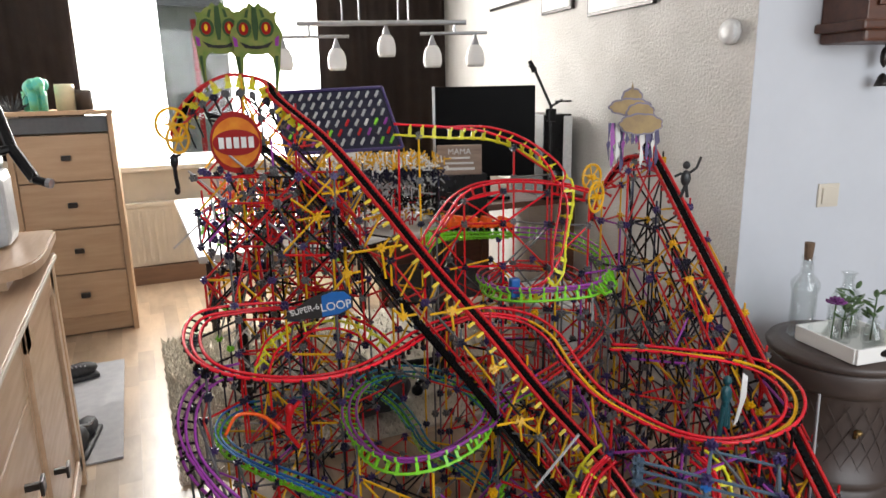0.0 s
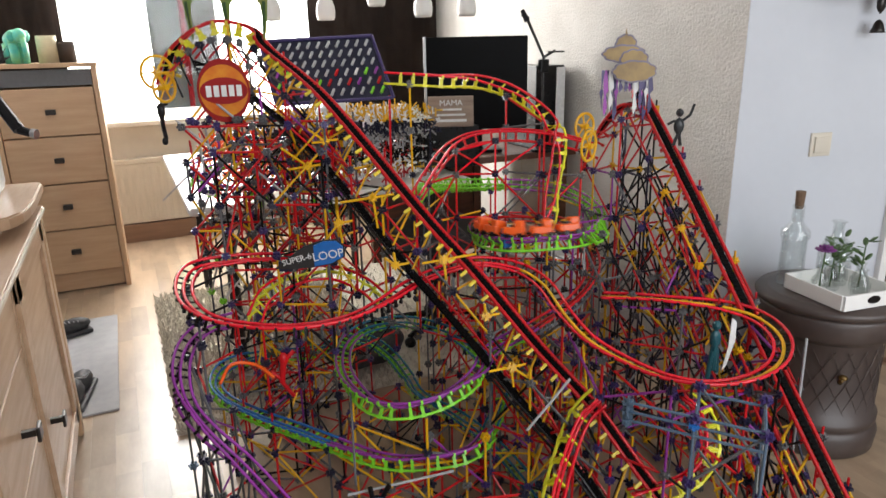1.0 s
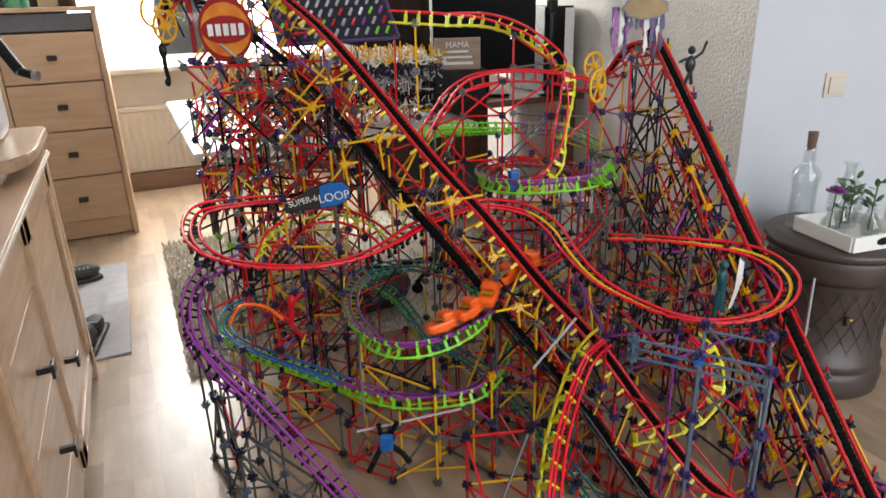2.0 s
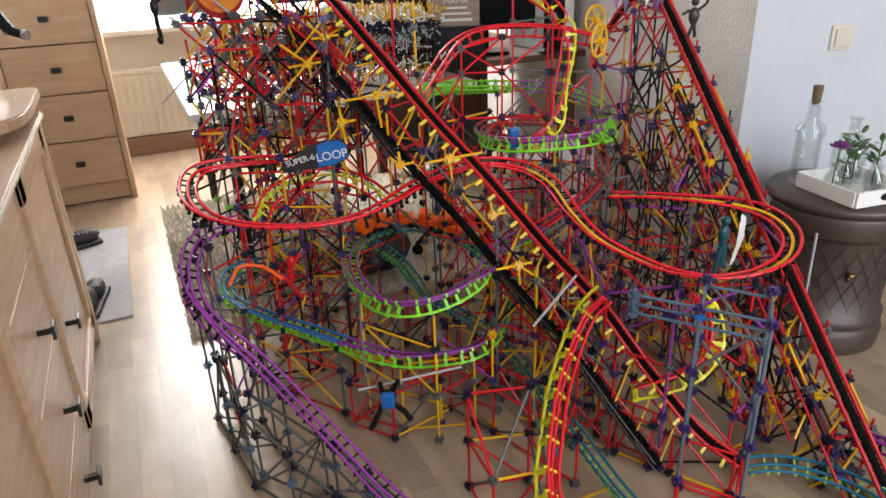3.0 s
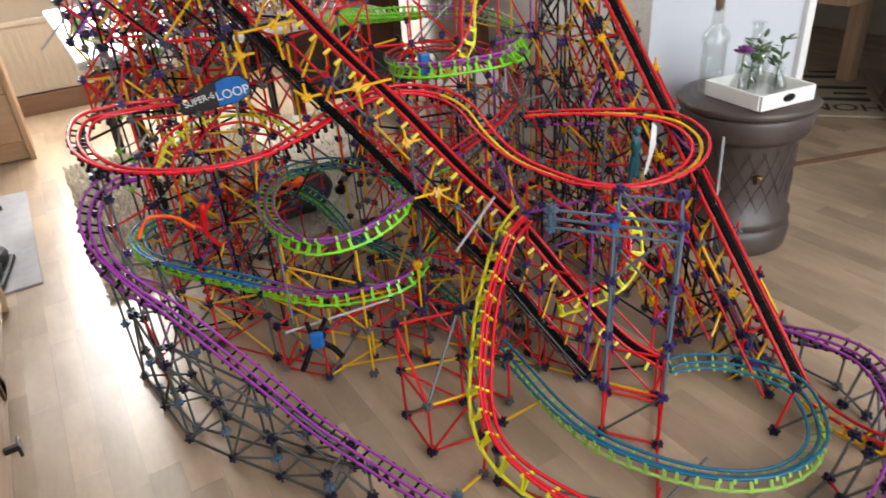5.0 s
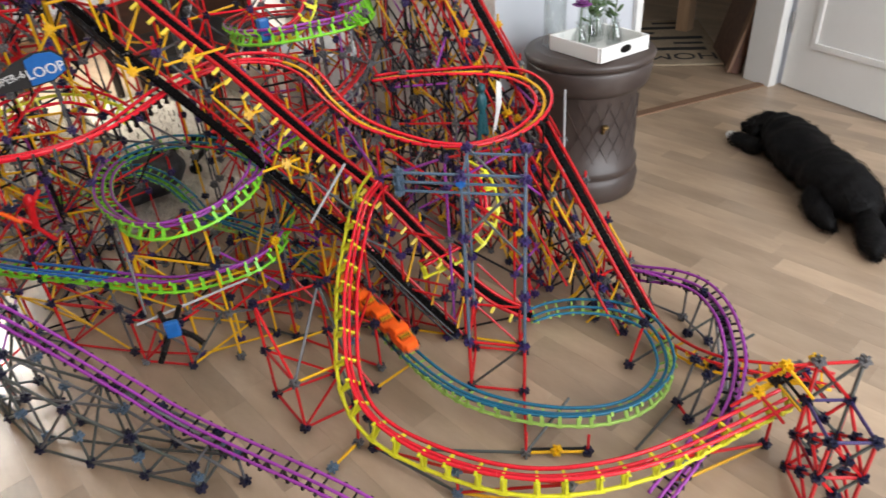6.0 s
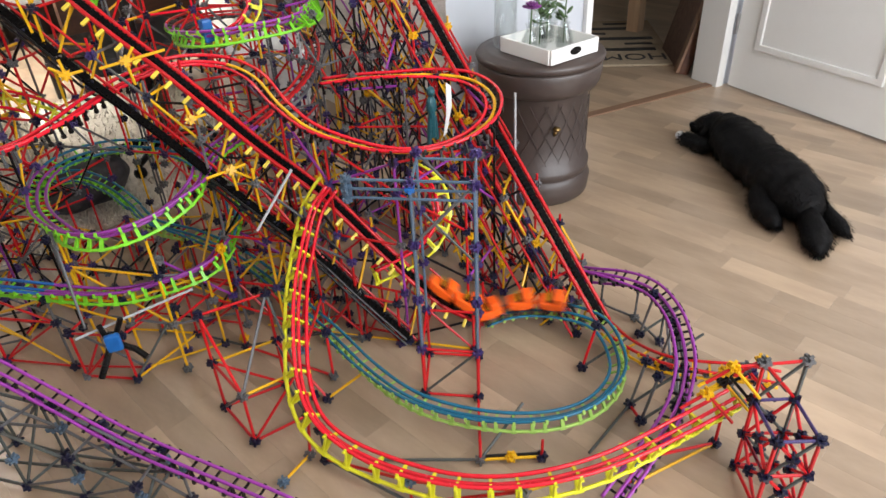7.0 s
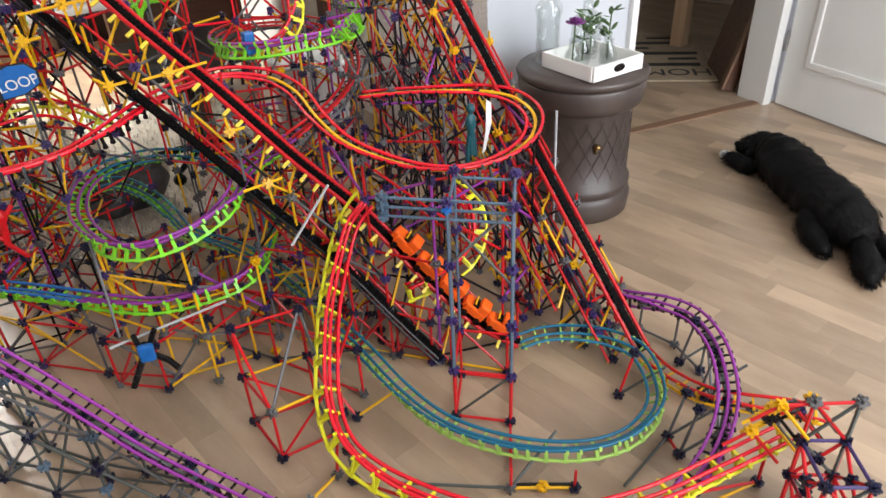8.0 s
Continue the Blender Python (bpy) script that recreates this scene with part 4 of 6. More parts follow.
for z, w, h in ((0.072, 0.09, 0.008), (0.050, 0.12, 0.008), (0.026, 0.13, 0.011)):
    part("printed_bar", block(0, -0.0085, z, w, 0.002, h, 0), PAPER, sign)
shelf = thing("monitor_box", "low black box under the sign", "box")
part("case", block(1.25, 2.66, 0.842, 0.26, 0.16, 0.174, 0.005), BLACK, shelf)
lampd = thing("desk_lamp", "thin black jointed desk lamp", "lamp", at=(1.825, 2.77, 0.756))
part("stem", tube(bmesh.new(), (0, 0, 0), (0, 0, 0.44), 0.008), BLACK, lampd)
part("arm", tube(tube(bmesh.new(), (0, 0, 0.44), (-0.085, 0.03, 0.63), 0.007), (0, 0, 0.44), (0.05, -0.02, 0.47), 0.006), BLACK, lampd)
part("ring", lathe([(0.038, 0), (0.042, 0.006), (0.034, 0.008)], 20, (0.055, -0.02, 0.46)), BLACK, lampd)
part("foot", lathe([(0.06, 0), (0.06, 0.012), (0.02, 0.02)], 20), BLACK, lampd)
part("head", tube(tube(bmesh.new(), (-0.10, 0.035, 0.65), (-0.08, 0.02, 0.60), 0.010, 0.014), (-0.105, 0.03, 0.63), (-0.07, 0.025, 0.615), 0.007), BLACK, lampd)
part("spring", tube(bmesh.new(), (-0.012, -0.008, 0.45), (-0.075, 0.018, 0.60), 0.004), BLACK, lampd)
part("clamp", block(0, 0, 0.40, 0.045, 0.03, 0.06, 0.006), BLACK, lampd)
pcase = thing("computer_case", "black and white computer case on the desk", "computer", at=(1.90, 2.98, 0.756))
part("case", block(0, 0, 0.2, 0.16, 0.32, 0.4, 0.005), BLACK, pcase)
part("side_panel", block(0.055, -0.165, 0.2, 0.05, 0.006, 0.38, 0.002), WHITE, pcase)

chair = thing("office_chair", "black office chair under the table", "chair", at=(1.16, 2.62, 0))
part("seat", block(0, 0, 0.47, 0.46, 0.44, 0.07, 0.025), FABRIC_BLACK, chair)
part("gas_lift", tube(bmesh.new(), (0, 0, 0.08), (0, 0, 0.45), 0.025), DARK_METAL, chair)
for i in range(5):
    a = i * 2 * math.pi / 5
    part("leg", tube(bmesh.new(), (0, 0, 0.09), (0.21 * math.cos(a), 0.21 * math.sin(a), 0.055), 0.018, 0.012), BLACK, chair)
    part("castor", ball(bmesh.new(), (0.21 * math.cos(a), 0.21 * math.sin(a), 0.028), (0.026, 0.026, 0.027), 2), BLACK, chair, smooth=True)
bin_ob = thing("white_tub", "white plastic storage tub under the desk", "tub", at=(1.62, 2.42, 0))
part("tub", lathe([(0.15, 0), (0.19, 0.38), (0.2, 0.385), (0.2, 0.40), (0.17, 0.40), (0.14, 0.03)], 28), WHITE, bin_ob, smooth=True)

# hanging lamp over the table
pend = thing("pendant_lamp", "grey bar pendant lamp with five frosted glass shades", "pendant lamp")
a0, a1 = Vector((0.767, 3.344, 1.60)), Vector((1.50, 3.012, 1.592))
b0, b1 = Vector((0.655, 3.38, 1.541)), Vector((0.985, 3.229, 1.537))
c0, c1 = Vector((1.294, 3.092, 1.543)), Vector((1.584, 2.961, 1.542))
for p, q, r in ((a0, a1, 0.012), (b0, b1, 0.008), (c0, c1, 0.008)):
    part("bar", tube(bmesh.new(), p, q, r), STEEL, pend)
for t, b, c in ((0.07, b0.lerp(b1, 0.5), a0), (0.93, c0.lerp(c1, 0.5), a0)):
    top = a0.lerp(a1, t)
    part("link", tube(bmesh.new(), top, (top.x, top.y, 1.54), 0.006), STEEL, pend)
for t in (0.27, 0.37, 0.6, 0.66):
    top = a0.lerp(a1, t)
    part("cable", tube(bmesh.new(), top, (top.x, top.y, 2.55), 0.004), STEEL, pend)
shade_profile = [(0.010, 0.104), (0.022, 0.100), (0.034, 0.086), (0.042, 0.062), (0.045, 0.036), (0.042, 0.012), (0.036, 0.0), (0.034, 0.002), (0.040, 0.014), (0.042, 0.036), (0.039, 0.060), (0.030, 0.082), (0.008, 0.098)]
for p in (b0.lerp(b1, 0.13), b0.lerp(b1, 0.83), a0.lerp(a1, 0.525), c0.lerp(c1, 0.18), c0.lerp(c1, 0.82)):
    z = p.z - 0.155
    s = part("shade", lathe(shade_profile, 24, (p.x, p.y, z)), FROSTED, pend, "frosted white glass shade", smooth=True)
    part("cap", lathe([(0.022, 0.09), (0.016, 0.115), (0.007, 0.14), (0.005, 0.155)], 14, (p.x, p.y, z)), STEEL, s)

# barrel-shaped side cabinet with glass and flowers
BX, BY = 1.935, 1.290
drum = thing("drum_cabinet", "round taupe wooden drum cabinet with diamond grooves", "cabinet", at=(BX, BY, 0))
part("body", lathe([(0.175, 0.0), (0.185, 0.01), (0.19, 0.06), (0.182, 0.085), (0.176, 0.09), (0.182, 0.095), (0.183, 0.12), (0.172, 0.128), (0.168, 0.25), (0.165, 0.370), (0.168, 0.374), (0.168, 0.380), (0.178, 0.384), (0.192, 0.392), (0.201, 0.410), (0.206, 0.435), (0.206, 0.462), (0.202, 0.470)], 48), TAUPE, drum, smooth=True)
part("top", lathe([(0.195, 0.470), (0.210, 0.474), (0.214, 0.488), (0.206, 0.499), (0.185, 0.5), (0.182, 0.504), (0.17, 0.505)], 48), TAUPE, drum, smooth=True)
for k in range(8):
    for way in (-1, 1):
        a = math.radians(-150 + k * 16)
        pts = [(0.1705 * math.cos(a + way * 0.21 * (i - 3) / 2), 0.1705 * math.sin(a + way * 0.21 * (i - 3) / 2), 0.15 + 0.035 * i) for i in range(7)]
        part("bead", sweep(frames(spline(pts), 0), 0, 0, 0.0011, 5), TAUPE, drum)
kn = Vector((0.17 * math.cos(math.radians(-124)), 0.17 * math.sin(math.radians(-124)), 0.262))
part("knob", ball(tube(bmesh.new(), kn, kn * 1.06, 0.006), kn * 1.1, (0.013, 0.013, 0.009), 2), BRASS, drum, "small brass knob", smooth=True)
T0 = 0.506
bot = thing("glass_bottle", "tall clear glass bottle with cork stopper", "bottle", at=(1.868, 1.383, T0))
part("glass", lathe([(0.040, 0.0), (0.043, 0.006), (0.038, 0.02), (0.037, 0.14), (0.043, 0.155), (0.042, 0.175), (0.02, 0.2), (0.017, 0.205), (0.019, 0.215), (0.016, 0.24), (0.019, 0.255), (0.013, 0.256), (0.012, 0.2), (0.034, 0.16), (0.032, 0.03), (0.004, 0.02)], 20), CLEAR, bot, smooth=True)
part("stopper", tube(bmesh.new(), (0, 0, 0.245), (0, 0, 0.30), 0.012, 0.015), CORK, bot)
bot2 = thing("glass_flask", "short clear glass flask with a wide lip", "bottle", at=(2.020, 1.346, T0))
part("glass", lathe([(0.045, 0.0), (0.05, 0.01), (0.05, 0.09), (0.035, 0.13), (0.017, 0.145), (0.016, 0.185), (0.024, 0.192), (0.02, 0.194), (0.012, 0.18), (0.013, 0.145), (0.03, 0.125), (0.046, 0.085), (0.045, 0.015), (0.004, 0.01)], 24), CLEAR, bot2, smooth=True)
tray = thing("white_tray", "white wooden tray with painted-dark cut-out handle", "tray", at=(1.905, 1.235, T0), turn=-8)
part("base", block(0, 0, 0.005, 0.20, 0.22, 0.008, 0.001), WHITE_PAINT, tray)
for cx, cy, sx, sy in ((0, -0.11, 0.21, 0.009), (0, 0.11, 0.21, 0.009), (-0.105, 0, 0.009, 0.211), (0.105, 0, 0.009, 0.211)):
    part("rim", block(cx, cy, 0.024, sx, sy, 0.046, 0.002), WHITE_PAINT, tray)
# flat black plate paints the dark of the cut-out; the rim stays whole
bm = lathe([(0.016, 0), (0.016, 0.002)], 20)
bmesh.ops.transform(bm, matrix=Matrix.Translation((0, -0.1135, 0.026)) @ Matrix.Rotation(math.pi / 2, 4, "X") @ Matrix.Diagonal((1.5, 0.75, 1, 1)), verts=bm.verts)
part("handle_slot", bm, BLACK, tray)
rr = random.Random(8)
for i, (x, y) in enumerate(((-0.08, 0.015), (-0.01, 0.03), (0.05, -0.02), (0.0, -0.06), (0.055, 0.05))):
    v = thing("bud_vase", "small clear glass bud vase on the tray", "vase", "bud vases", at=(1.905 + x, 1.235 + y, T0 + 0.0105))
    part("glass", lathe([(0.022, 0), (0.026, 0.008), (0.025, 0.045), (0.012, 0.068), (0.011, 0.085), (0.015, 0.09), (0.012, 0.09), (0.008, 0.08), (0.009, 0.066), (0.02, 0.042), (0.02, 0.012), (0.003, 0.008)], 18), CLEAR, v, smooth=True)
for k, (x, y, h, flower) in enumerate(((-0.08, 0.015, 0.125, True), (-0.01, 0.03, 0.125, False), (0.05, -0.02, 0.135, False), (0.055, 0.05, 0.12, False))):
    f = thing("cut_flower" if flower else "leafy_sprig", "purple anemone bloom on a thin stem" if flower else "green leafy sprig in a bud vase", "flower", "" if flower else "sprigs", at=(1.905 + x, 1.235 + y, T0 + 0.02))
    part("stem", tube(bmesh.new(), (0, 0, 0), (0.006, 0, h), 0.0022, n=6), LEAF, f)
    if flower:
        for ring, (n, r, ti) in enumerate(((11, 0.034, 0.25), (9, 0.026, 0.6), (6, 0.017, 1.0))):
            for i in range(n):
                a = 2 * math.pi * i / n + ring
                bm = ball(bmesh.new(), (0, 0, 0), (r * 0.5, r * 0.28, 0.0025), 1)
                bmesh.ops.transform(bm, matrix=Matrix.Translation((0.006, 0, h + 0.004 * ring)) @ Matrix.Rotation(a, 4, "Z") @ Matrix.Rotation(-ti, 4, "Y") @ Matrix.Translation((r * 0.5, 0, 0)), verts=bm.verts)
                part("petal", bm, PETAL, f, smooth=True)
        part("eye", ball(bmesh.new(), (0.006, 0, h + 0.012), (0.008, 0.008, 0.007), 2), BLACK, f, smooth=True)
    else:
        for i in range(16):
            a, z = rr.uniform(0, 6.3), h * rr.uniform(0.45, 1.15)
            bm = ball(bmesh.new(), (0, 0, 0), (0.018, 0.009, 0.0015), 1)
            bmesh.ops.transform(bm, matrix=Matrix.Translation((0.004, 0, z)) @ Matrix.Rotation(a, 4, "Z") @ Matrix.Rotation(-rr.uniform(0.1, 0.9), 4, "Y") @ Matrix.Translation((0.026, 0, 0)), verts=bm.verts)
            part("leaf", bm, LEAF, f, smooth=True)

# the sleeping dog
DOGA = math.atan2(0.31 - 0.93, 2.06 - 2.59)
dog = thing("dog", "black dog asleep on its side on the laminate", "dog", at=(2.425, 0.68, 0), turn=math.degrees(DOGA))
# local x runs from the forepaws to the tail
fur_spots = []


def furry(name, spine, n=20):
    """A limb or trunk lofted through rings of (x, y, z, half width, half height)."""
    bm, rings = bmesh.new(), []
    path = spline([r[:3] for r in spine], 0.012)
    for i, p in enumerate(path):
        u = i / (len(path) - 1) * (len(spine) - 1)
        k = min(len(spine) - 2, int(u))
        t = u - k
        t = t * t * (3 - 2 * t)
        w, h = (spine[k][c] * (1 - t) + spine[k + 1][c] * t for c in (3, 4))
        end = min(1.0, (i + 0.15) / 2.2, (len(path) - 1 - i + 0.15) / 2.2) ** 0.5
        d = (path[min(len(path) - 1, i + 1)] - path[max(0, i - 1)]).normalized()
        s = d.cross(Vector((0, 0, 1))).normalized()
        ring = []
        for q in range(n):
            a = 2 * math.pi * q / n
            v = p + s * (w * end * math.cos(a)) + Vector((0, 0, h * end * math.sin(a)))
            v += (v - p) * 0.16 * noise.noise(v * 26)
            v.z = max(0.002, v.z)
            ring.append(bm.verts.new(v))
            fur_spots.append((v.copy(), (v - p).normalized(), d))
        rings.append(ring)
    for a, b in zip(rings, rings[1:]):
        for q in range(n):
            bm.faces.new((a[q], a[(q + 1) % n], b[(q + 1) % n], b[q]))
    bm.faces.new(rings[0])
    bm.faces.new(rings[-1])
    bmesh.ops.recalc_face_normals(bm, faces=bm.faces)
    return part(name, bm, FUR, dog, smooth=True)


furry("body", [(-0.33, 0.0, 0.075, 0.055, 0.06), (-0.24, 0.0, 0.08, 0.085, 0.075), (-0.12, -0.005, 0.08, 0.098, 0.08), (0.02, 0.0, 0.075, 0.088, 0.074), (0.14, 0.0, 0.078, 0.095, 0.078), (0.25, 0.005, 0.07, 0.085, 0.07), (0.34, 0.01, 0.05, 0.045, 0.045)])
furry("head", [(-0.28, -0.01, 0.08, 0.05, 0.05), (-0.35, -0.015, 0.075, 0.06, 0.055), (-0.40, -0.03, 0.06, 0.04, 0.04), (-0.445, -0.05, 0.045, 0.026, 0.028)])
furry("ear", [(-0.32, 0.035, 0.10, 0.02, 0.012), (-0.33, 0.062, 0.075, 0.026, 0.012), (-0.34, 0.075, 0.045, 0.016, 0.01)], 10)
furry("ear", [(-0.31, -0.05, 0.10, 0.018, 0.012), (-0.31, -0.078, 0.07, 0.024, 0.012), (-0.315, -0.088, 0.045, 0.014, 0.01)], 10)
furry("front_leg", [(-0.24, -0.07, 0.04, 0.035, 0.035), (-0.32, -0.10, 0.03, 0.027, 0.026), (-0.40, -0.115, 0.024, 0.024, 0.022)], 12)
furry("front_leg", [(-0.27, 0.06, 0.04, 0.03, 0.032), (-0.37, 0.05, 0.028, 0.025, 0.024), (-0.45, 0.03, 0.022, 0.022, 0.02)], 12)
furry("hind_leg", [(0.14, -0.06, 0.05, 0.05, 0.045), (0.23, -0.095, 0.035, 0.038, 0.033), (0.33, -0.10, 0.024, 0.024, 0.022)], 12)
furry("hind_leg", [(0.20, 0.06, 0.045, 0.045, 0.04), (0.31, 0.08, 0.03, 0.032, 0.028), (0.405, 0.085, 0.022, 0.022, 0.02)], 12)
furry("tail", [(0.30, 0.0, 0.05, 0.03, 0.03), (0.38, -0.015, 0.04, 0.04, 0.035), (0.45, -0.04, 0.034, 0.042, 0.032), (0.50, -0.06, 0.025, 0.02, 0.018)], 14)
part("paw_tip", ball(bmesh.new(), (-0.415, -0.117, 0.022), (0.02, 0.02, 0.016), 2), PAPER, dog, "white paw tip", smooth=True)
part("nose", ball(bmesh.new(), (-0.455, -0.055, 0.045), (0.013, 0.012, 0.011), 2), BLACK, dog, smooth=True)
verts, faces = [], []
rr = random.Random(21)
for p, n, d in fur_spots:
    for _ in range(7):
        q = p + Vector((rr.uniform(-0.008, 0.008), rr.uniform(-0.008, 0.008), rr.uniform(-0.006, 0.004)))
        if q.z < 0.004:
            continue
        tip = q + (n * 0.45 + d * 0.9 + Vector((0, rr.uniform(-0.4, 0.4), -0.3))).normalized() * rr.uniform(0.007, 0.017)
        tip.z = max(0.003, tip.z)
        w = n.cross(d).normalized() * 0.0014
        b = len(verts)
        verts += [q - w, q + w, tip]
        faces.append((b, b + 1, b + 2))
me = bpy.data.meshes.new("coat")
me.from_pydata(verts, [], faces)
me.materials.append(FUR)
tagged(new("coat", me), kind="stuff").parent = dog
dog.scale = (0.99, 1.0, 1.08)

# ---- the roller coasters ----
COAST = "toy roller coasters"
line = {k: spline(v) for k, v in (("lift_a", LIFT_A), ("lift_b", LIFT_B), ("ring", RING), ("helix", [RING[-1], *HELIX]), ("front", [HELIX[-1], *FRONT]), ("low", [FRONT[-1], *LOW]),
        ("yellow_front", YELLOW_FRONT), ("yellow_arc", YELLOW_ARC), ("red_s", RED_S), ("red_inner", RED_INNER), ("yellow_top", YELLOW_TOP), ("red_high", RED_HIGH),
        ("purple_left", PURPLE_LEFT), ("purple_right", PURPLE_RIGHT), ("lift_b_out", LIFT_B_OUT), ("back_oval", BACK_OVAL))}

# the ride of the orange train: steep lift, high ring, helix, low front curve and ground loop
ride = thing("train_coaster", "tall red lift hill with green and teal track loops", "roller coaster", COAST)
lay_track(ride, line["lift_a"], "red", None, "yellow", 0.045, 0.0, 0.012, chain=True, thick=0.0054)
for key, rail, a, b in (("ring", "lime", 0, 0.2), ("ring", "purple", 0.2, 0.46), ("ring", "purple", 0.46, 0.62), ("ring", "red", 0.62, 1), ("helix", "purple", 0, 0.55), ("helix", "teal", 0.55, 1), ("front", "purple", 0, 0.24), ("front", "blue", 0.24, 0.62), ("front", "teal", 0.62, 1), ("low", "teal", 0, 1)):
    pts = line[key]
    n = len(pts)
    green = "pale_lime" if key == "low" else "grey" if rail == "red" else "lime"
    steep = key == "ring" and a < 0.3
    lay_track(ride, pts[int(a * (n - 1)):int(b * (n - 1)) + 2], rail, green, green, 0.034, 4.5 if steep else 1.0, 0.008, centre=rail, spine_up=-0.046 if steep else -0.031)
fr = Frame(ride, 1)
stilts(fr, line["lift_a"][14:-14], 0.142, ["red", "red", "black", "yellow", "grey"], ["navy", "violet", "grey"], 0.05, 0.45, 0.15)
stilts(fr, line["ring"], 0.24, ["red", "grey", "red", "silver", "yellow"], ["navy", "violet", "grey"], 0.03, 0.3)
stilts(fr, line["helix"], 0.26, ["red", "red", "yellow", "grey"], ["navy", "violet", "grey"], 0.03, 0.4)
stilts(fr, line["front"], 0.19, ["red", "red", "yellow", "grey"], ["navy", "violet", "grey"], 0.03, 0.4)
stilts(fr, line["low"][:60], 0.14, ["red", "red", "grey", "olive"], ["navy", "grey"], 0.03, 0.4)
# star clips with spread yellow rods beside the lift
la = line["lift_a"]
for k, q in enumerate([(0.57, 1.668, 0.879), (0.697, 1.503, 0.732), (0.779, 1.296, 0.499), (0.432, 1.787, 0.957), (0.473, 1.67, 0.821), (0.488, 1.805, 1.019), (0.581, 1.548, 0.722), (0.756, 1.385, 0.606)]):
    p = Vector(q)
    star = piece("star_clip", shared("star_clip", lambda: star_mesh(1.12), YELLOW), ride, Matrix.Translation(p) @ Euler((1.25, 0.2 * (k % 3), -0.4)).to_matrix().to_4x4())
    for a in (*fr.rand.sample((0, 2, 4, 6), 3), fr.rand.choice((1, 3, 5, 7))):
        w = a * math.pi / 4 + 0.1
        d = Vector((math.cos(w), -0.25 * math.cos(w), math.sin(w)))
        fr.rod(p, p + d * fr.rand.choice((0.035, 0.055, 0.085)), "yellow")
# the lower return beam of the lift, with its slack chain
under = [p + Vector((-0.075, -0.03, -0.118)) for p in la[16:-22]]
bm = bmesh.new()
prev = None
for p, f, sd, u in frames(under, 0):
    ring = [bm.verts.new(p + sd * x + u * z) for x, z in ((-0.011, -0.003), (0.011, -0.003), (0.011, 0.004), (-0.011, 0.004))]
    if prev:
        for k in range(4):
            bm.faces.new((prev[k], prev[(k + 1) % 4], ring[(k + 1) % 4], ring[k]))
    prev = ring
    c = p + u * 0.0055
    tube(bm, c - sd * 0.0085, c + sd * 0.0085, 0.0026, n=5)
bmesh.ops.recalc_face_normals(bm, faces=bm.faces)
part("return_chain", bm, CHAIN, ride, "black plastic return chain")
beam = [p + Vector((-0.075, -0.03, -0.125)) for p in la[16:-22:7]]
for a, b in zip(beam, beam[1:]):
    for s in (-0.02, 0.02):
        o = Vector((s * 0.9, s * 0.42, 0))
        fr.rod(a + o, b + o, "black")
        fr.rod(a + o + Vector((0, 0, 0.018)), b + o + Vector((0, 0, 0.018)), "black" if s < 0 else "red")
    fr.node(a, fr.rand.choice(["navy", "violet", "grey"]))
    fr.rod(a, a + Vector((0.075, 0.03, 0.10)), "yellow")
hill = lambda p: 0.30 + 0.55 * max(0.0, min(1.0, (p.y - 1.15) / 0.9))
lattice(fr, (0.60, 1.40, 0), -28, 4, 6, 6, ["red", "red", "yellow", "yellow", "grey", "purple"], ["navy", "violet", "grey", "yellow", "navy"], 0.2, 0.13, ceiling=hill)
lattice(fr, (0.20, 1.85, 0), -28, 3, 3, 8, ["red", "red", "grey", "black", "yellow"], ["navy", "grey", "violet"], 0.5, 0.35, ceiling=lambda p: 1.16)
lattice(fr, (0.14, 1.98, 0.66), -28, 5, 3, 5, ["red", "red", "black", "yellow", "grey", "red"], ["navy", "grey", "violet"], 0.42, 0.38, unit=0.098, ceiling=lambda p: 1.14)
for _ in range(60):
    p = Vector((fr.rand.uniform(0.16, 0.50), fr.rand.uniform(1.90, 2.15), fr.rand.uniform(0.72, 1.08)))
    d = Vector((fr.rand.choice((-1, 0, 1)), fr.rand.choice((-1, 0, 1)) * 0.6, fr.rand.choice((-1, 1)))) * 0.085
    fr.rod(p, p + d, fr.rand.choice(["red", "red", "black", "yellow", "silver", "purple"]))
    fr.node(p, fr.rand.choice(["navy", "grey", "violet"]))
for k in range(9):
    p = la[-34 + 3 * k] + Vector((-0.01, -0.02, -0.05))
    fr.node(p, "navy" if k % 2 else "grey")
    fr.rod(p, p + Vector((0.02, -0.03, -0.07)), "black")
    fr.rod(p, p + Vector((-0.05, 0.01, -0.05)), "red")
foot_dir = Vector((0.52, -0.855, 0))
across = Vector((0.855, 0.52, 0))
for k in range(4):
    p = Vector((1.155, 0.880, 0)) - foot_dir * 0.142 * k
    for sd in (-0.07, 0.07):
        q = p + across * sd
        fr.node(q + Vector((0, 0, 0.013)), "navy")
        fr.rod(q + Vector((0, 0, 0.012)), q - foot_dir * 0.142 + Vector((0, 0, 0.012)), "yellow" if sd < 0 else "olive")
        fr.rod(q + Vector((0, 0, 0.012)), q - foot_dir * 0.142 + Vector((0, 0, 0.15)), "red")
        fr.rod(q + Vector((0, 0, 0.012)), q + Vector((0, 0, 0.12)), "red")
    fr.rod(p + across * -0.07 + Vector((0, 0, 0.012)), p + across * 0.07 + Vector((0, 0, 0.012)), "red")
fr.build((0.75, 1.1, 0.4))

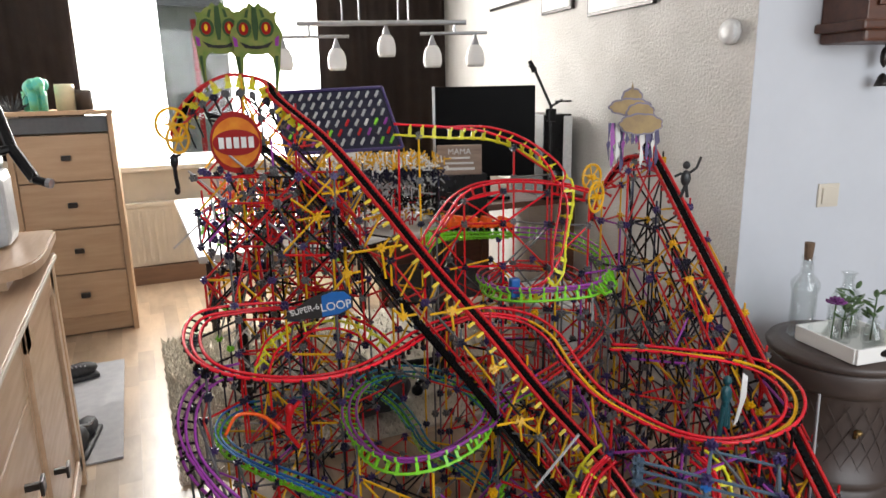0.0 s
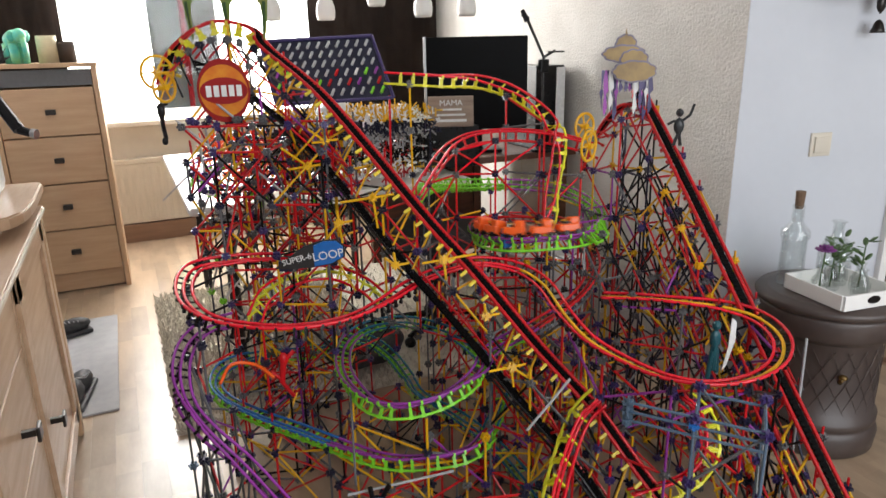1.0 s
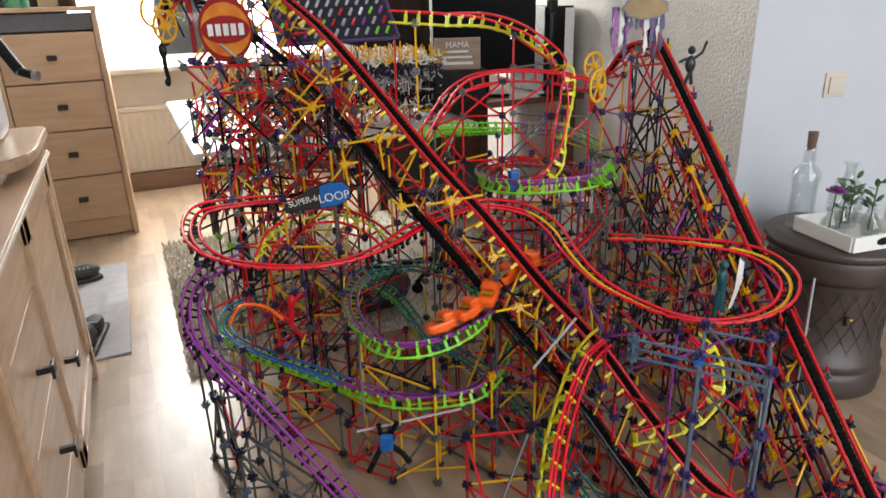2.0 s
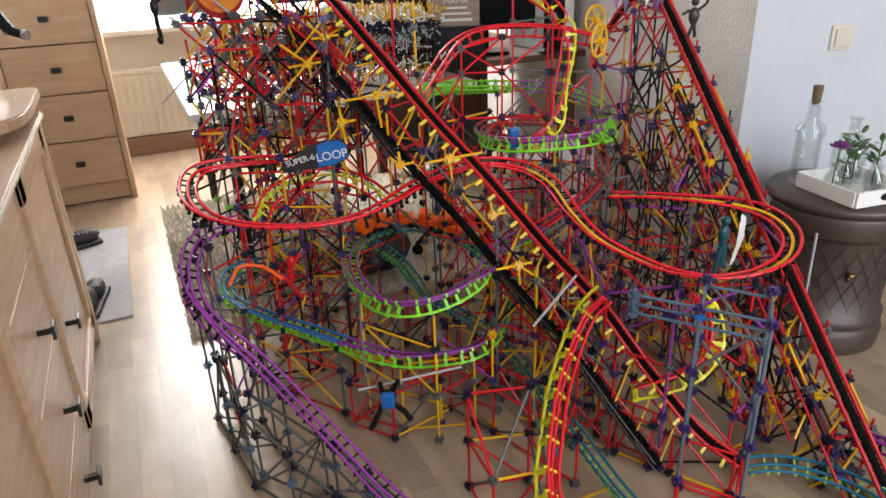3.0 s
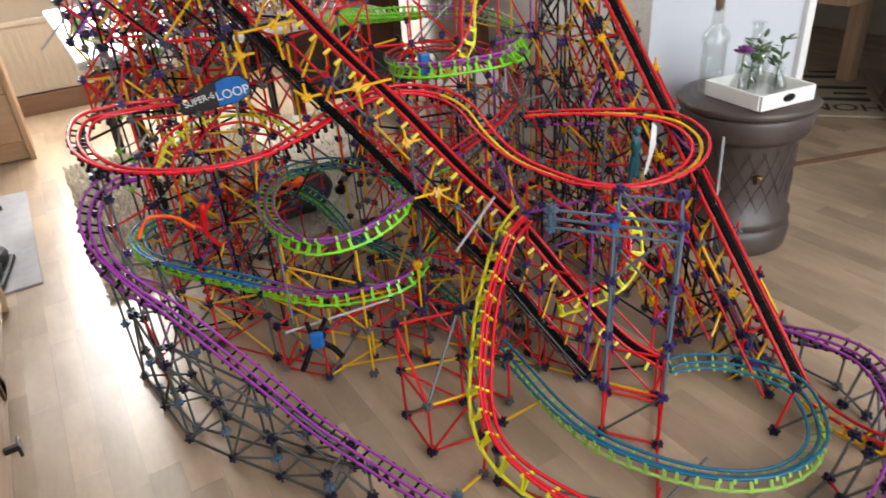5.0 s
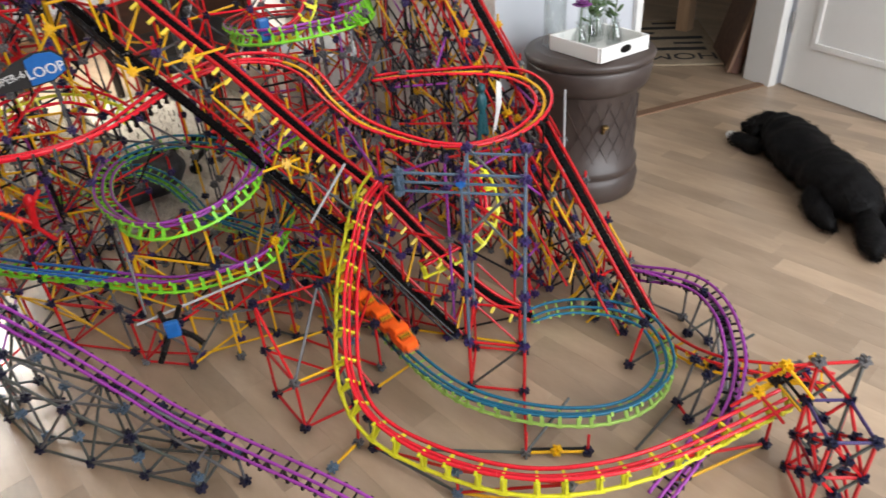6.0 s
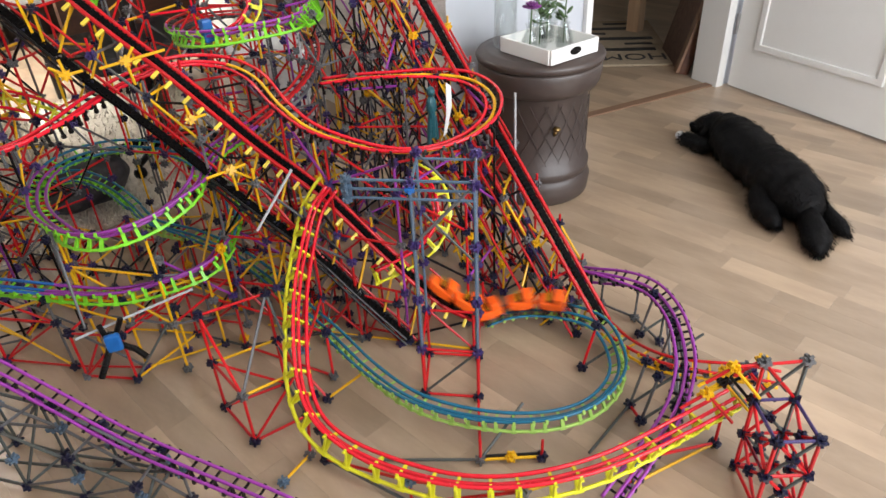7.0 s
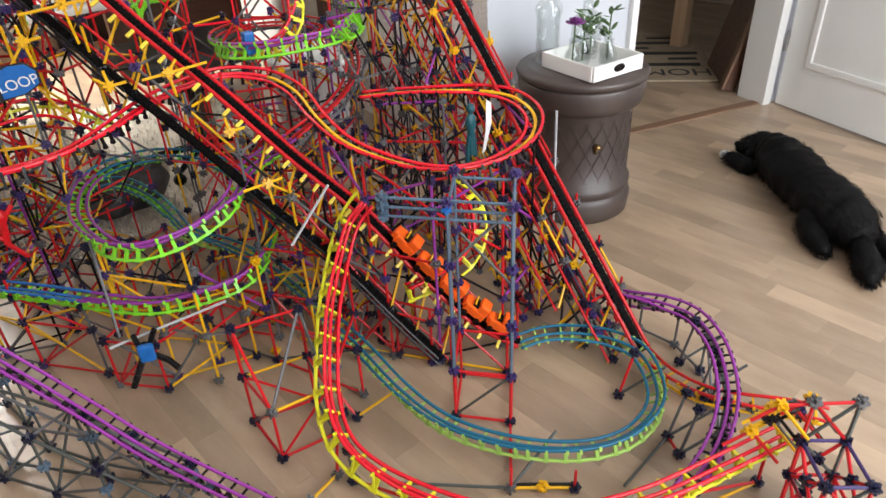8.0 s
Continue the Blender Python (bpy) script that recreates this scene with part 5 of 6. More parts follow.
# the second ride: the other lift, its run-out and the purple track round the end
second = thing("second_coaster", "red lift hill with purple low track", "roller coaster", COAST)
lay_track(second, line["lift_b"], "red", None, "red", 0.045, 0.0, 0.006, chain=True, thick=0.0054)
lay_track(second, line["lift_b_out"], "red", "yellow", "yellow", 0.04, 0.6)
lay_track(second, line["purple_right"], "purple", "purple", "black", 0.030, 1.0, 0.006, centre="purple")
fr = Frame(second, 2)
stilts(fr, line["lift_b"][10:-6], 0.12, ["red", "red", "black", "yellow", "navy"], ["navy", "violet", "grey", "yellow"], 0.04, 0.5, 0.12)
stilts(fr, line["purple_right"], 0.10, ["grey", "olive"], ["navy", "grey"], 0.02, 0.2)
stilts(fr, line["lift_b_out"][10:], 0.10, ["yellow", "red", "olive"], ["navy", "grey"], 0.02, 0.2)
lb = line["lift_b"]
beam = [p + Vector((-0.05, 0.0, -0.085)) for p in lb[6:-40:6]]
for a, b in zip(beam, beam[1:]):
    for s in (-0.018, 0.0, 0.018):
        o = Vector((s, 0, 0))
        fr.rod(a + o, b + o, "black" if s == 0 else "red")
    fr.node(a, fr.rand.choice(["navy", "violet", "yellow"]))
    fr.rod(a, a + Vector((-0.03, 0.06, -0.09)), "yellow")
    fr.rod(a, a + Vector((0.05, 0, 0.07)), "yellow")
for dx, dz, c in ((-0.028, -0.045, "black"), (-0.042, -0.060, "red"), (-0.056, -0.078, "black"), (-0.024, -0.072, "red"), (-0.070, -0.105, "black"), (-0.09, -0.16, "red"), (-0.07, -0.22, "yellow"), (-0.11, -0.24, "black"), (-0.13, -0.30, "red"), (-0.05, -0.29, "purple"), (0.03, -0.13, "red"), (0.05, -0.20, "yellow")):
    run = [p + Vector((dx, 0.02, dz)) for p in lb[4:-44:9] if p.z + dz > 0.03]
    for a, b in zip(run, run[1:]):
        fr.rod(a, b, c)
        if fr.rand.random() < 0.6:
            fr.node(a, fr.rand.choice(["navy", "violet", "yellow", "grey"]))
            fr.rod(a, a + Vector((fr.rand.uniform(-0.06, 0.06), fr.rand.uniform(-0.02, 0.05), fr.rand.uniform(-0.08, -0.03))), fr.rand.choice(["yellow", "yellow", "black", "purple"]))
lattice(fr, (1.22, 1.38, 0), 0, 3, 4, 7, ["red", "yellow", "purple", "grey", "navy", "black"], ["navy", "violet", "grey"], 0.36, 0.26, ceiling=lambda p: p.y - 0.72)
# end tower at the end of the run-out
corner = [(1.238, 0.146), (1.183, 0.202), (1.110, 0.130), (1.165, 0.074)]
TZ = (0.012, 0.105, 0.198, 0.295)
for k, (x, y) in enumerate(corner):
    x2, y2 = corner[(k + 1) % 4]
    tall = TZ if k in (0, 1) else TZ[:3]
    for z, z2 in zip(tall, tall[1:]):
        fr.rod((x, y, z), (x, y, z2), "olive" if k == 0 else "red")
        fr.rod((x + 0.007, y, z), (x + 0.007, y, z2), "red" if z < 0.15 else "olive")
        if z2 < 0.25:
            fr.rod((x, y, z), (x2, y2, z2), "red" if k % 2 else "olive")
            fr.rod((x2, y2, z), (x, y, z2), "red")
            fr.rod((x, y, z2), (x2, y2, z2), "red" if z < 0.1 else "violet")
            fr.node(((x + x2) / 2, (y + y2) / 2, (z + z2) / 2), "navy")
    fr.rod((x, y, 0.012), (x2, y2, 0.012), "yellow" if k == 2 else "red")
    for z in tall:
        fr.node((x, y, z), "navy" if z < 0.25 else "grey")
fr.rod((1.238, 0.146, 0.295), (1.146, 0.241, 0.285), "red")
fr.rod((1.238, 0.146, 0.295), (1.183, 0.202, 0.198), "olive")
fr.rod((1.183, 0.202, 0.295), (1.238, 0.146, 0.198), "red")
for k, (x, y, z, c) in enumerate(((1.146, 0.241, 0.285, "yellow"), (1.160, 0.258, 0.255, "yellow"), (1.200, 0.235, 0.250, "grey"), (1.215, 0.215, 0.270, "yellow"), (1.176, 0.262, 0.215, "black"), (1.230, 0.232, 0.220, "violet"), (1.140, 0.275, 0.200, "yellow"), (1.205, 0.262, 0.190, "grey"))):
    fr.node((x, y, z), c)
    fr.rod((x, y, z), (x + 0.03, y - 0.05, z - 0.07), ("yellow", "black", "red", "olive")[k % 4])
    fr.rod((x, y, z), (x - 0.04, y + 0.03, z - 0.03), ("red", "yellow", "black")[k % 3])
# posts under the purple bend
for k, (x, y) in enumerate(((1.188, 0.450), (1.162, 0.406), (1.220, 0.600), (1.355, 0.470), (1.420, 0.560))):
    fr.node((x, y, 0.013), "navy")
    fr.rod((x, y, 0.012), (x + 0.03, y - 0.01, 0.13), "grey" if k != 2 else "red")
    fr.node((x + 0.03, y - 0.01, 0.13), "navy")
    fr.rod((x, y, 0.012), (x + 0.09, y - 0.06, 0.08), "olive")
fr.rod((1.188, 0.450, 0.012), (1.01, 0.44, 0.012), "olive")
fr.rod((1.162, 0.406, 0.012), (1.188, 0.450, 0.012), "red")
fr.rod((1.110, 0.130, 0.105), (1.183, 0.202, 0.105), "teal")
fr.build((1.3, 0.5, 0.1))

# the third ride: bright red and yellow loops
third = thing("red_loop_coaster", "bright red looping track with yellow ties", "roller coaster", COAST)
half = int(len(line["red_s"]) * 0.52)
lay_track(third, line["red_s"][:half + 1], "bright", None, "black", 0.034, 0.55, 0.005, thick=0.0044, centre="bright")
lay_track(third, line["red_s"][half:], "bright", None, "black", 0.034, 0.55, 0.005, thick=0.0044, centre="yellow")
lay_track(third, line["red_inner"], "bright", "lemon", "lemon", 0.042, 4.0, 0.009, spine_up=-0.034)
lay_track(third, line["yellow_front"], "bright", "lemon", "lemon", 0.056, 1.6, 0.013, thick=0.0044, centre="bright", spine_up=-0.044, tip=(1.5, -1.3, 0))
lay_track(third, line["yellow_arc"], "bright", "lemon", "lemon", 0.040, 2.2, 0.012, spine_up=-0.036, tip=(-1.8, 1.2, 0), centre="bright")
lay_track(third, line["yellow_top"], "bright", "lemon", "lemon", 0.042, 0.9, 0.011)
lay_track(third, line["red_high"], "bright", "red", "red", 0.04, 0.3)
fr = Frame(third, 3)
stilts(fr, line["red_s"], 0.17, ["red", "grey", "purple", "red", "black"], ["navy", "violet", "grey"], 0.03, 0.35, clear=lambda p: p.y < 1.66 and 0.2 < p.x < 0.8)
stilts(fr, line["red_inner"], 0.15, ["red", "purple", "yellow"], ["navy", "violet"], 0.03, 0.3, clear=lambda p: p.x > 0.42)
stilts(fr, line["yellow_front"], 0.22, ["red", "yellow", "olive", "red"], ["navy", "grey", "slate"], 0.03, 0.3)
stilts(fr, line["yellow_top"], 0.15, ["yellow", "grey", "red"], ["navy", "grey"], 0.03, 0.25, skip=0.15)
stilts(fr, line["red_high"], 0.13, ["bright", "red", "grey"], ["navy", "grey", "violet"], 0.03, 0.4)
# blue-grey tower that carries the wide bend
base = [Vector((0.903, 0.826, 0)), Vector((0.977, 0.724, 0))]
deep = Vector((0.107, 0.092, 0))
posts = [base[0], base[1], base[1] + deep, base[0] + deep]
up = lambda z: Vector((0, 0, z))
for k, p in enumerate(posts):
    q = posts[(k + 1) % 4]
    for z0, z1 in ((0.012, 0.15), (0.15, 0.29), (0.29, 0.43), (0.43, 0.57)):
        c = "red" if z0 < 0.1 else "slate"
        fr.rod(p + up(z0), p + up(z1), c)
        if k < 2:
            fr.rod(p + Vector((0.008, 0.005, z0)), p + Vector((0.008, 0.005, z1)), c if z0 < 0.1 else "grey")
        fr.node(p + up(z0), "navy" if z0 < 0.1 else "violet")
        fr.node(p + up(z1), "violet")
    for z, c in ((0.012, "red"), (0.15, "red"), (0.535, "slate"), (0.555, "slate"), (0.575, "slate")):
        if k == 0 or z < 0.2 or z == 0.555:
            fr.rod(p + up(z), q + up(z), c)
    fr.rod(p + up(0.43), q + up(0.57), "grey")
    fr.rod(p + up(0.015 if k == 0 else 0.29), q + up(0.15 if k == 0 else 0.43), "olive")
far = base[0] * 2 - base[1]
for z in (0.535, 0.555, 0.575):
    fr.rod(far + up(z), base[0] + up(z), "slate")
    fr.node(far + up(z), "slate")
fr.node(base[0] + up(0.56), "blue")
# red trestle on the floor in front, and the feet of the ground loop
foot = [Vector((0.559, 1.148, 0)), Vector((0.548, 1.005, 0)), Vector((0.672, 0.980, 0)), Vector((0.700, 1.105, 0))]
for k, p in enumerate(foot):
    q = foot[(k + 1) % 4]
    tall = (0.012, 0.15, 0.285) if k in (0, 3) else (0.012, 0.15)
    for z in tall:
        fr.node(p + up(z), "navy" if z != 0.15 or k == 0 else ("grey" if k == 1 else "navy"))
    for z, z2 in zip(tall, tall[1:]):
        fr.rod(p + up(z), p + up(z2), "red")
    fr.rod(p + up(0.012), q + up(0.012), "red" if k != 2 else "olive")
    fr.rod(p + up(0.15), q + up(0.15), "red" if k % 2 == 0 else "yellow")
    fr.rod(p + up(0.012), q + up(0.15), "red" if k % 2 else "olive")
fr.rod(foot[1] + up(0.15), foot[0] + up(0.285), "red")
fr.rod(foot[1] + up(0.15), foot[3] + up(0.285), "grey")
fr.rod(foot[2] + up(0.15), foot[3] + up(0.285), "olive")
fr.rod(foot[0] + up(0.285), foot[3] + up(0.285), "red")
chain_of_feet = [Vector((0.379, 1.508, 0.012)), Vector((0.460, 1.400, 0.012)), Vector((0.535, 1.607, 0.012)), Vector((0.595, 1.528, 0.012)), Vector((0.651, 1.446, 0.012)), Vector((0.710, 1.300, 0.012)), Vector((0.794, 1.038, 0.012))]
for k, p in enumerate(chain_of_feet):
    fr.node(p, "navy" if k % 3 else "grey")
    fr.rod(p, p + up(0.138), "red")
    fr.node(p + up(0.138), "navy")
for k, q, c in ((0, 1, "red"), (2, 3, "yellow"), (3, 4, "yellow"), (4, 5, "olive"), (1, 4, "yellow"), (0, 2, "red"), (5, 6, "red")):
    a, b = chain_of_feet[k], chain_of_feet[q]
    fr.rod(a, b, c)
    fr.rod(a + up(0.138), b + up(0.138), "red")
    fr.rod(a, b + up(0.138), "olive" if k % 2 else "red")
g1, g2 = Vector((0.843, 0.600, 0.012)), Vector((0.936, 0.509, 0.012))
for p, h in ((g1, 0.06), (g2, 0.05)):
    fr.rod(p, p + up(h), "red")
    fr.node(p, "grey" if p is g1 else "navy")
fr.rod(g1, g2, "yellow")
fr.rod(g1 + Vector((0.006, 0.006, 0)), g2 + Vector((0.006, 0.006, 0)), "black")
fr.node((g1 + g2) / 2 + up(0.004), "yellow")
fr.rod(g1, (0.680, 0.780, 0.012), "olive")
fr.rod(g1, base[1] + up(0.012), "red")
fr.rod(g1, (0.985, 0.600, 0.07), "olive")
fr.rod((0.607, 0.883, 0.012), (0.527, 0.866, 0.012), "yellow")
fr.rod((0.607, 0.883, 0.012), (0.640, 0.900, 0.16), "red")
fr.node((0.607, 0.883, 0.012), "grey")
fr.node((0.527, 0.866, 0.012), "slate")
fr.node((0.737, 0.987, 0.012), "navy")
fr.rod((0.737, 0.987, 0.012), (0.700, 1.105, 0.15), "red")
fr.rod((0.737, 0.987, 0.012), (0.827, 0.939, 0.07), "yellow")
# long pale rods
fr.rod((1.43, 0.98, 0.10), (1.43, 0.99, 0.56), "silver")
fr.rod((1.44, 0.99, 0.10), (1.44, 1.0, 0.53), "grey")
fr.rod((0.747, 1.17, 0.40), (0.847, 1.147, 0.52), "silver")
fr.rod((0.365, 1.375, 0.215), (0.625, 1.315, 0.238), "silver")
fr.rod((0.40, 1.42, 0.20), (0.43, 1.52, 0.42), "grey")
fr.build((0.85, 0.9, 0.3))

# the purple track on grey stilts
fourth = thing("purple_coaster", "purple track with black ties on grey stilts", "roller coaster", COAST)
lay_track(fourth, line["purple_left"], "purple", "purple", "black", 0.032, 0.8, 0.005, thick=0.0038, centre="purple")
fr = Frame(fourth, 4)
stilts(fr, line["purple_left"], 0.30, ["olive", "grey", "olive"], ["navy", "navy", "slate"], 0.03, 0.3, rise=0.125)
# the grey truss that stands on the floor beside the purple track
outer = [(0.038, 1.714), (0.060, 1.550), (0.085, 1.388), (0.155, 1.262), (0.230, 1.140), (0.300, 1.02)]
inner = [(0.150, 1.640), (0.165, 1.520), (0.183, 1.410), (0.243, 1.289), (0.315, 1.180), (0.38, 1.07)]
tops = [0.37, 0.30, 0.24, 0.18, 0.125, 0.08]
for k in range(6):
    for row in (outer, inner):
        p = Vector((*row[k], 0.014))
        top = Vector((*row[k], tops[k]))
        mid = p.lerp(top, 0.5)
        fr.rod(p, top, "olive")
        for q in (p, mid, top):
            fr.node(q, "navy" if q is not mid else "slate")
        if k < 5:
            p2 = Vector((*row[k + 1], 0.014))
            t2 = Vector((*row[k + 1], tops[k + 1]))
            fr.rod(p, p2, "olive")
            fr.rod(top, t2, "olive")
            fr.rod(p, p2.lerp(t2, 0.5) if k % 2 else t2, "grey")
    a, b = Vector((*outer[k], 0.014)), Vector((*inner[k], 0.014))
    fr.rod(a, b, "olive")
    fr.rod(Vector((a.x, a.y, tops[k])), Vector((b.x, b.y, tops[k])), "grey")
    if k % 2:
        fr.rod(a, Vector((b.x, b.y, tops[k])), "olive")
fr.build((0.2, 1.3, 0.2))

# pale oval track at the back, on the table's edge
fifth = thing("back_coaster", "purple and white oval track behind the hill", "roller coaster", COAST)
lay_track(fifth, line["back_oval"], "purple", "white", "lime", 0.05, 0.6, 0.012)
fr = Frame(fifth, 5)
stilts(fr, line["back_oval"], 0.12, ["white", "red", "silver", "navy"], ["navy", "lime", "grey"], 0.03, 0.5)
fr.build((0.4, 2.3, 0.8))

# ---- decorations on the coasters ----
panel = thing("connector_panel", "violet framed panel set with rows of pale clips", "toy panel")
c0, ex, ez = Vector((0.482, 2.507, 1.276)), Vector((0.352, -0.121, 0.012)), Vector((0.0, -0.176, -0.186))
at2 = lambda u, v, o=0.0: c0 + ex * u + ez * v + Vector((-0.26, -0.70, 0.66)).normalized() * o
bm = bmesh.new()
vs = [[bm.verts.new(at2(u, v, o)) for u, v in ((-0.03, -0.05), (1.03, -0.05), (1.03, 1.05), (-0.03, 1.05))] for o in (-0.008, 0.0)]
bm.faces.new(vs[1])
bm.faces.new(list(reversed(vs[0])))
for k in range(4):
    bm.faces.new((vs[0][k], vs[0][(k + 1) % 4], vs[1][(k + 1) % 4], vs[1][k]))
bmesh.ops.recalc_face_normals(bm, faces=bm.faces)
part("backboard", bm, NAVY, panel)
for u0, v0, u1, v1 in ((-0.03, -0.05, 1.03, -0.05), (1.03, -0.05, 1.03, 1.05), (1.03, 1.05, -0.03, 1.05), (-0.03, 1.05, -0.03, -0.05)):
    part("border", tube(bmesh.new(), at2(u0, v0, 0.003), at2(u1, v1, 0.003), 0.006, n=6), VIOLET, panel)
rr = random.Random(9)
for j in range(6):
    for i in range(11):
        c = "silver" if j < 3 else rr.choice(("silver", "silver", "white", "purple", "lime", "red"))
        u, v = (i + 0.5) / 11, (j + 0.5) / 6
        p, q = at2(u - 0.02, v + 0.05, 0.006), at2(u + 0.022, v - 0.055, 0.006)
        d = q - p
        piece("clip", shared("clip_" + c, lambda: box(bmesh.new(), 0, 0, 0, 0.007, 0.007, 1), COLOURS[c]), panel, Matrix.Translation((p + q) / 2) @ d.to_track_quat("Z", "Y").to_matrix().to_4x4() @ Matrix.Diagonal((1, 1, d.length, 1)))
for u in (0.45, 1.0):
    p = at2(u, 1.0)
    part("stand_rod", tube(bmesh.new(), p, (p.x, p.y + 0.02, 0.75), 0.004, n=6), RED, panel)

logo = thing("round_sign", "round red and gold printed card sign", "sign", at=(0.262, 1.985, 1.155), turn=-6)
disc = lambda rx, rz, y, d, n=40: outline([(rx * math.cos(2 * math.pi * k / n), rz * math.sin(2 * math.pi * k / n)) for k in range(n)], d, Matrix.Translation((0, y, 0)))
part("rim", disc(0.070, 0.086, 0.0, 0.008), LOGO_RED, logo)
part("gold_face", disc(0.064, 0.070, -0.006, 0.004), LOGO_GOLD, logo)
part("red_band", disc(0.063, 0.036, -0.010, 0.004), LOGO_RED, logo)
for k in range(5):
    part("pale_bar", block(-0.040 + k * 0.020, -0.0135, 0.0, 0.014, 0.003, 0.030, 0), PAPER, logo)
part("clip", block(0, 0.03, 0.0, 0.02, 0.06, 0.02, 0.002), GREY, logo)


def frog(x, y, z, turn, name="frog_board"):
    f = thing(name, "green printed card shaped like a fanged frog head", "card figure", "frog heads", at=(x, y, z), turn=turn)
    half = [(0.0, 0.238), (0.014, 0.252), (0.022, 0.240), (0.036, 0.236), (0.048, 0.222), (0.066, 0.226), (0.060, 0.208), (0.063, 0.190), (0.074, 0.176), (0.080, 0.158), (0.074, 0.146), (0.070, 0.120), (0.064, 0.06), (0.052, -0.008),
            (0.047, 0.0), (0.050, 0.06), (0.046, 0.092), (0.032, 0.108), (0.012, 0.104)]
    pts = half + [(-x, z) for x, z in reversed(half[1:])]
    part("card", outline(pts, 0.006), FROG, f)
    part("brow_stripe", outline([(-0.006, 0.240), (0.006, 0.240), (0.010, 0.185), (0.004, 0.145), (-0.004, 0.145), (-0.010, 0.185)], 0.003, Matrix.Translation((0, -0.0045, 0))), FROG_DARK, f)
    part("mouth", outline([(-0.050, 0.142), (-0.020, 0.130), (0.020, 0.130), (0.050, 0.142), (0.034, 0.124), (0.0, 0.120), (-0.034, 0.124)], 0.003, Matrix.Translation((0, -0.0045, 0))), PRINT, f, "dark printed mouth")
    ring = lambda cx, cz, rx, rz: [(cx + rx * math.cos(k * math.pi / 8), cz + rz * math.sin(k * math.pi / 8)) for k in range(16)]
    for s in (-1, 1):
        part("eye_shadow", outline(ring(s * 0.034, 0.180, 0.022, 0.026), 0.003, Matrix.Translation((0, -0.0045, 0))), FROG_DARK, f)
        e = part("eye", outline(ring(s * 0.034, 0.178, 0.014, 0.018), 0.003, Matrix.Translation((0, -0.0075, 0))), LOGO_RED, f, "red printed eye")
        part("pupil", outline(ring(s * 0.034, 0.180, 0.005, 0.010), 0.002, Matrix.Translation((0, -0.0100, 0))), YELLOW, e)
        part("stripe", outline([(s * 0.016, 0.232), (s * 0.024, 0.230), (s * 0.030, 0.210), (s * 0.022, 0.208)], 0.003, Matrix.Translation((0, -0.0045, 0))), FROG_DARK, f)
        part("cheek", outline([(s * 0.070, 0.158), (s * 0.058, 0.150), (s * 0.056, 0.128), (s * 0.066, 0.128)], 0.003, Matrix.Translation((0, -0.0045, 0))), PURPLE, f)
        part("leg_stripe", outline([(s * 0.064, 0.100), (s * 0.054, 0.100), (s * 0.052, 0.01)], 0.003, Matrix.Translation((0, -0.0045, 0))), FROG_DARK, f)
    return f


frog(0.268, 2.19, 1.300, -22)
frog(0.366, 2.13, 1.295, -28)

cloud = thing("cloud_board", "tan printed cloud card with zigzag violet bolts", "card figure", at=(1.358, 1.646, 1.030), turn=-24)


def scallop(cx, cz, rx, rz, bumps, grow):
    pts = []
    for k in range(bumps * 6):
        a = 2 * math.pi * k / (bumps * 6)
        r = 1 + 0.10 * abs(math.sin(bumps * a / 2))
        pts.append((cx + (rx * r + grow) * math.cos(a), cz + (rz * r + grow) * math.sin(a)))
    return pts


for n, (cx, cz, rx, rz) in enumerate(((0.010, 0.222, 0.026, 0.024), (0.004, 0.197, 0.056, 0.020), (0.034, 0.180, 0.036, 0.024), (0.036, 0.146, 0.058, 0.026))):
    part("cloud_rim", outline(scallop(cx, cz, rx, rz, 9, 0.005), 0.004, Matrix.Translation((0, -0.004 * n, 0))), CARD_GREY, cloud)
    part("cloud_puff", outline(scallop(cx, cz, rx, rz, 9, 0.0), 0.004, Matrix.Translation((0, -0.004 * n - 0.003, 0))), CLOUD, cloud)
part("tip", outline([(0.004, 0.238), (0.016, 0.238), (0.010, 0.268)], 0.004), CLOUD, cloud)
for k in range(20):
    x0 = -0.052 + 0.0075 * k
    s_ = 1 if k % 2 else -1
    top, low = 0.150, 0.035 - 0.02 * (k % 3)
    if abs(x0 - 0.02) < 0.02:
        low = 0.085
    part("bolt", outline([(x0 - 0.005, top), (x0 + 0.005, top), (x0 + 0.005 + 0.007 * s_, 0.55 * top + 0.45 * low), (x0 + 0.003, 0.48 * top + 0.52 * low), (x0 + 0.003 + 0.007 * s_, 0.2 * top + 0.8 * low), (x0, low), (x0 - 0.003, 0.2 * top + 0.8 * low), (x0 - 0.005 + 0.004 * s_, 0.45 * top + 0.55 * low), (x0 - 0.003, 0.55 * top + 0.45 * low)], 0.003, Matrix.Translation((0, 0.004 + 0.004 * (k % 3), 0))), (VIOLET, PURPLE, VIOLET, PAPER, VIOLET)[k % 5], cloud)

sg = thing("loop_sign", "blue and black oval sign with white lettering", "sign", at=(0.388, 1.672, 0.742), turn=-24)
sg.scale = (0.92, 0.92, 0.92)
tilt = Matrix.Rotation(radians(-9), 4, "Y")
part("board", outline([(-0.105, -0.018), (-0.06, 0.006), (-0.01, 0.03), (0.04, 0.04), (0.085, 0.036), (0.105, 0.012), (0.1, -0.018), (0.06, -0.034), (0.0, -0.034), (-0.06, -0.028)], 0.006, tilt), PRINT, sg)
part("blue_end", outline([(0.02, 0.030), (0.05, 0.037), (0.085, 0.032), (0.101, 0.012), (0.096, -0.016), (0.06, -0.030), (0.01, -0.030)], 0.004, Matrix.Translation((0, -0.005, 0)) @ tilt), BLUE, sg)
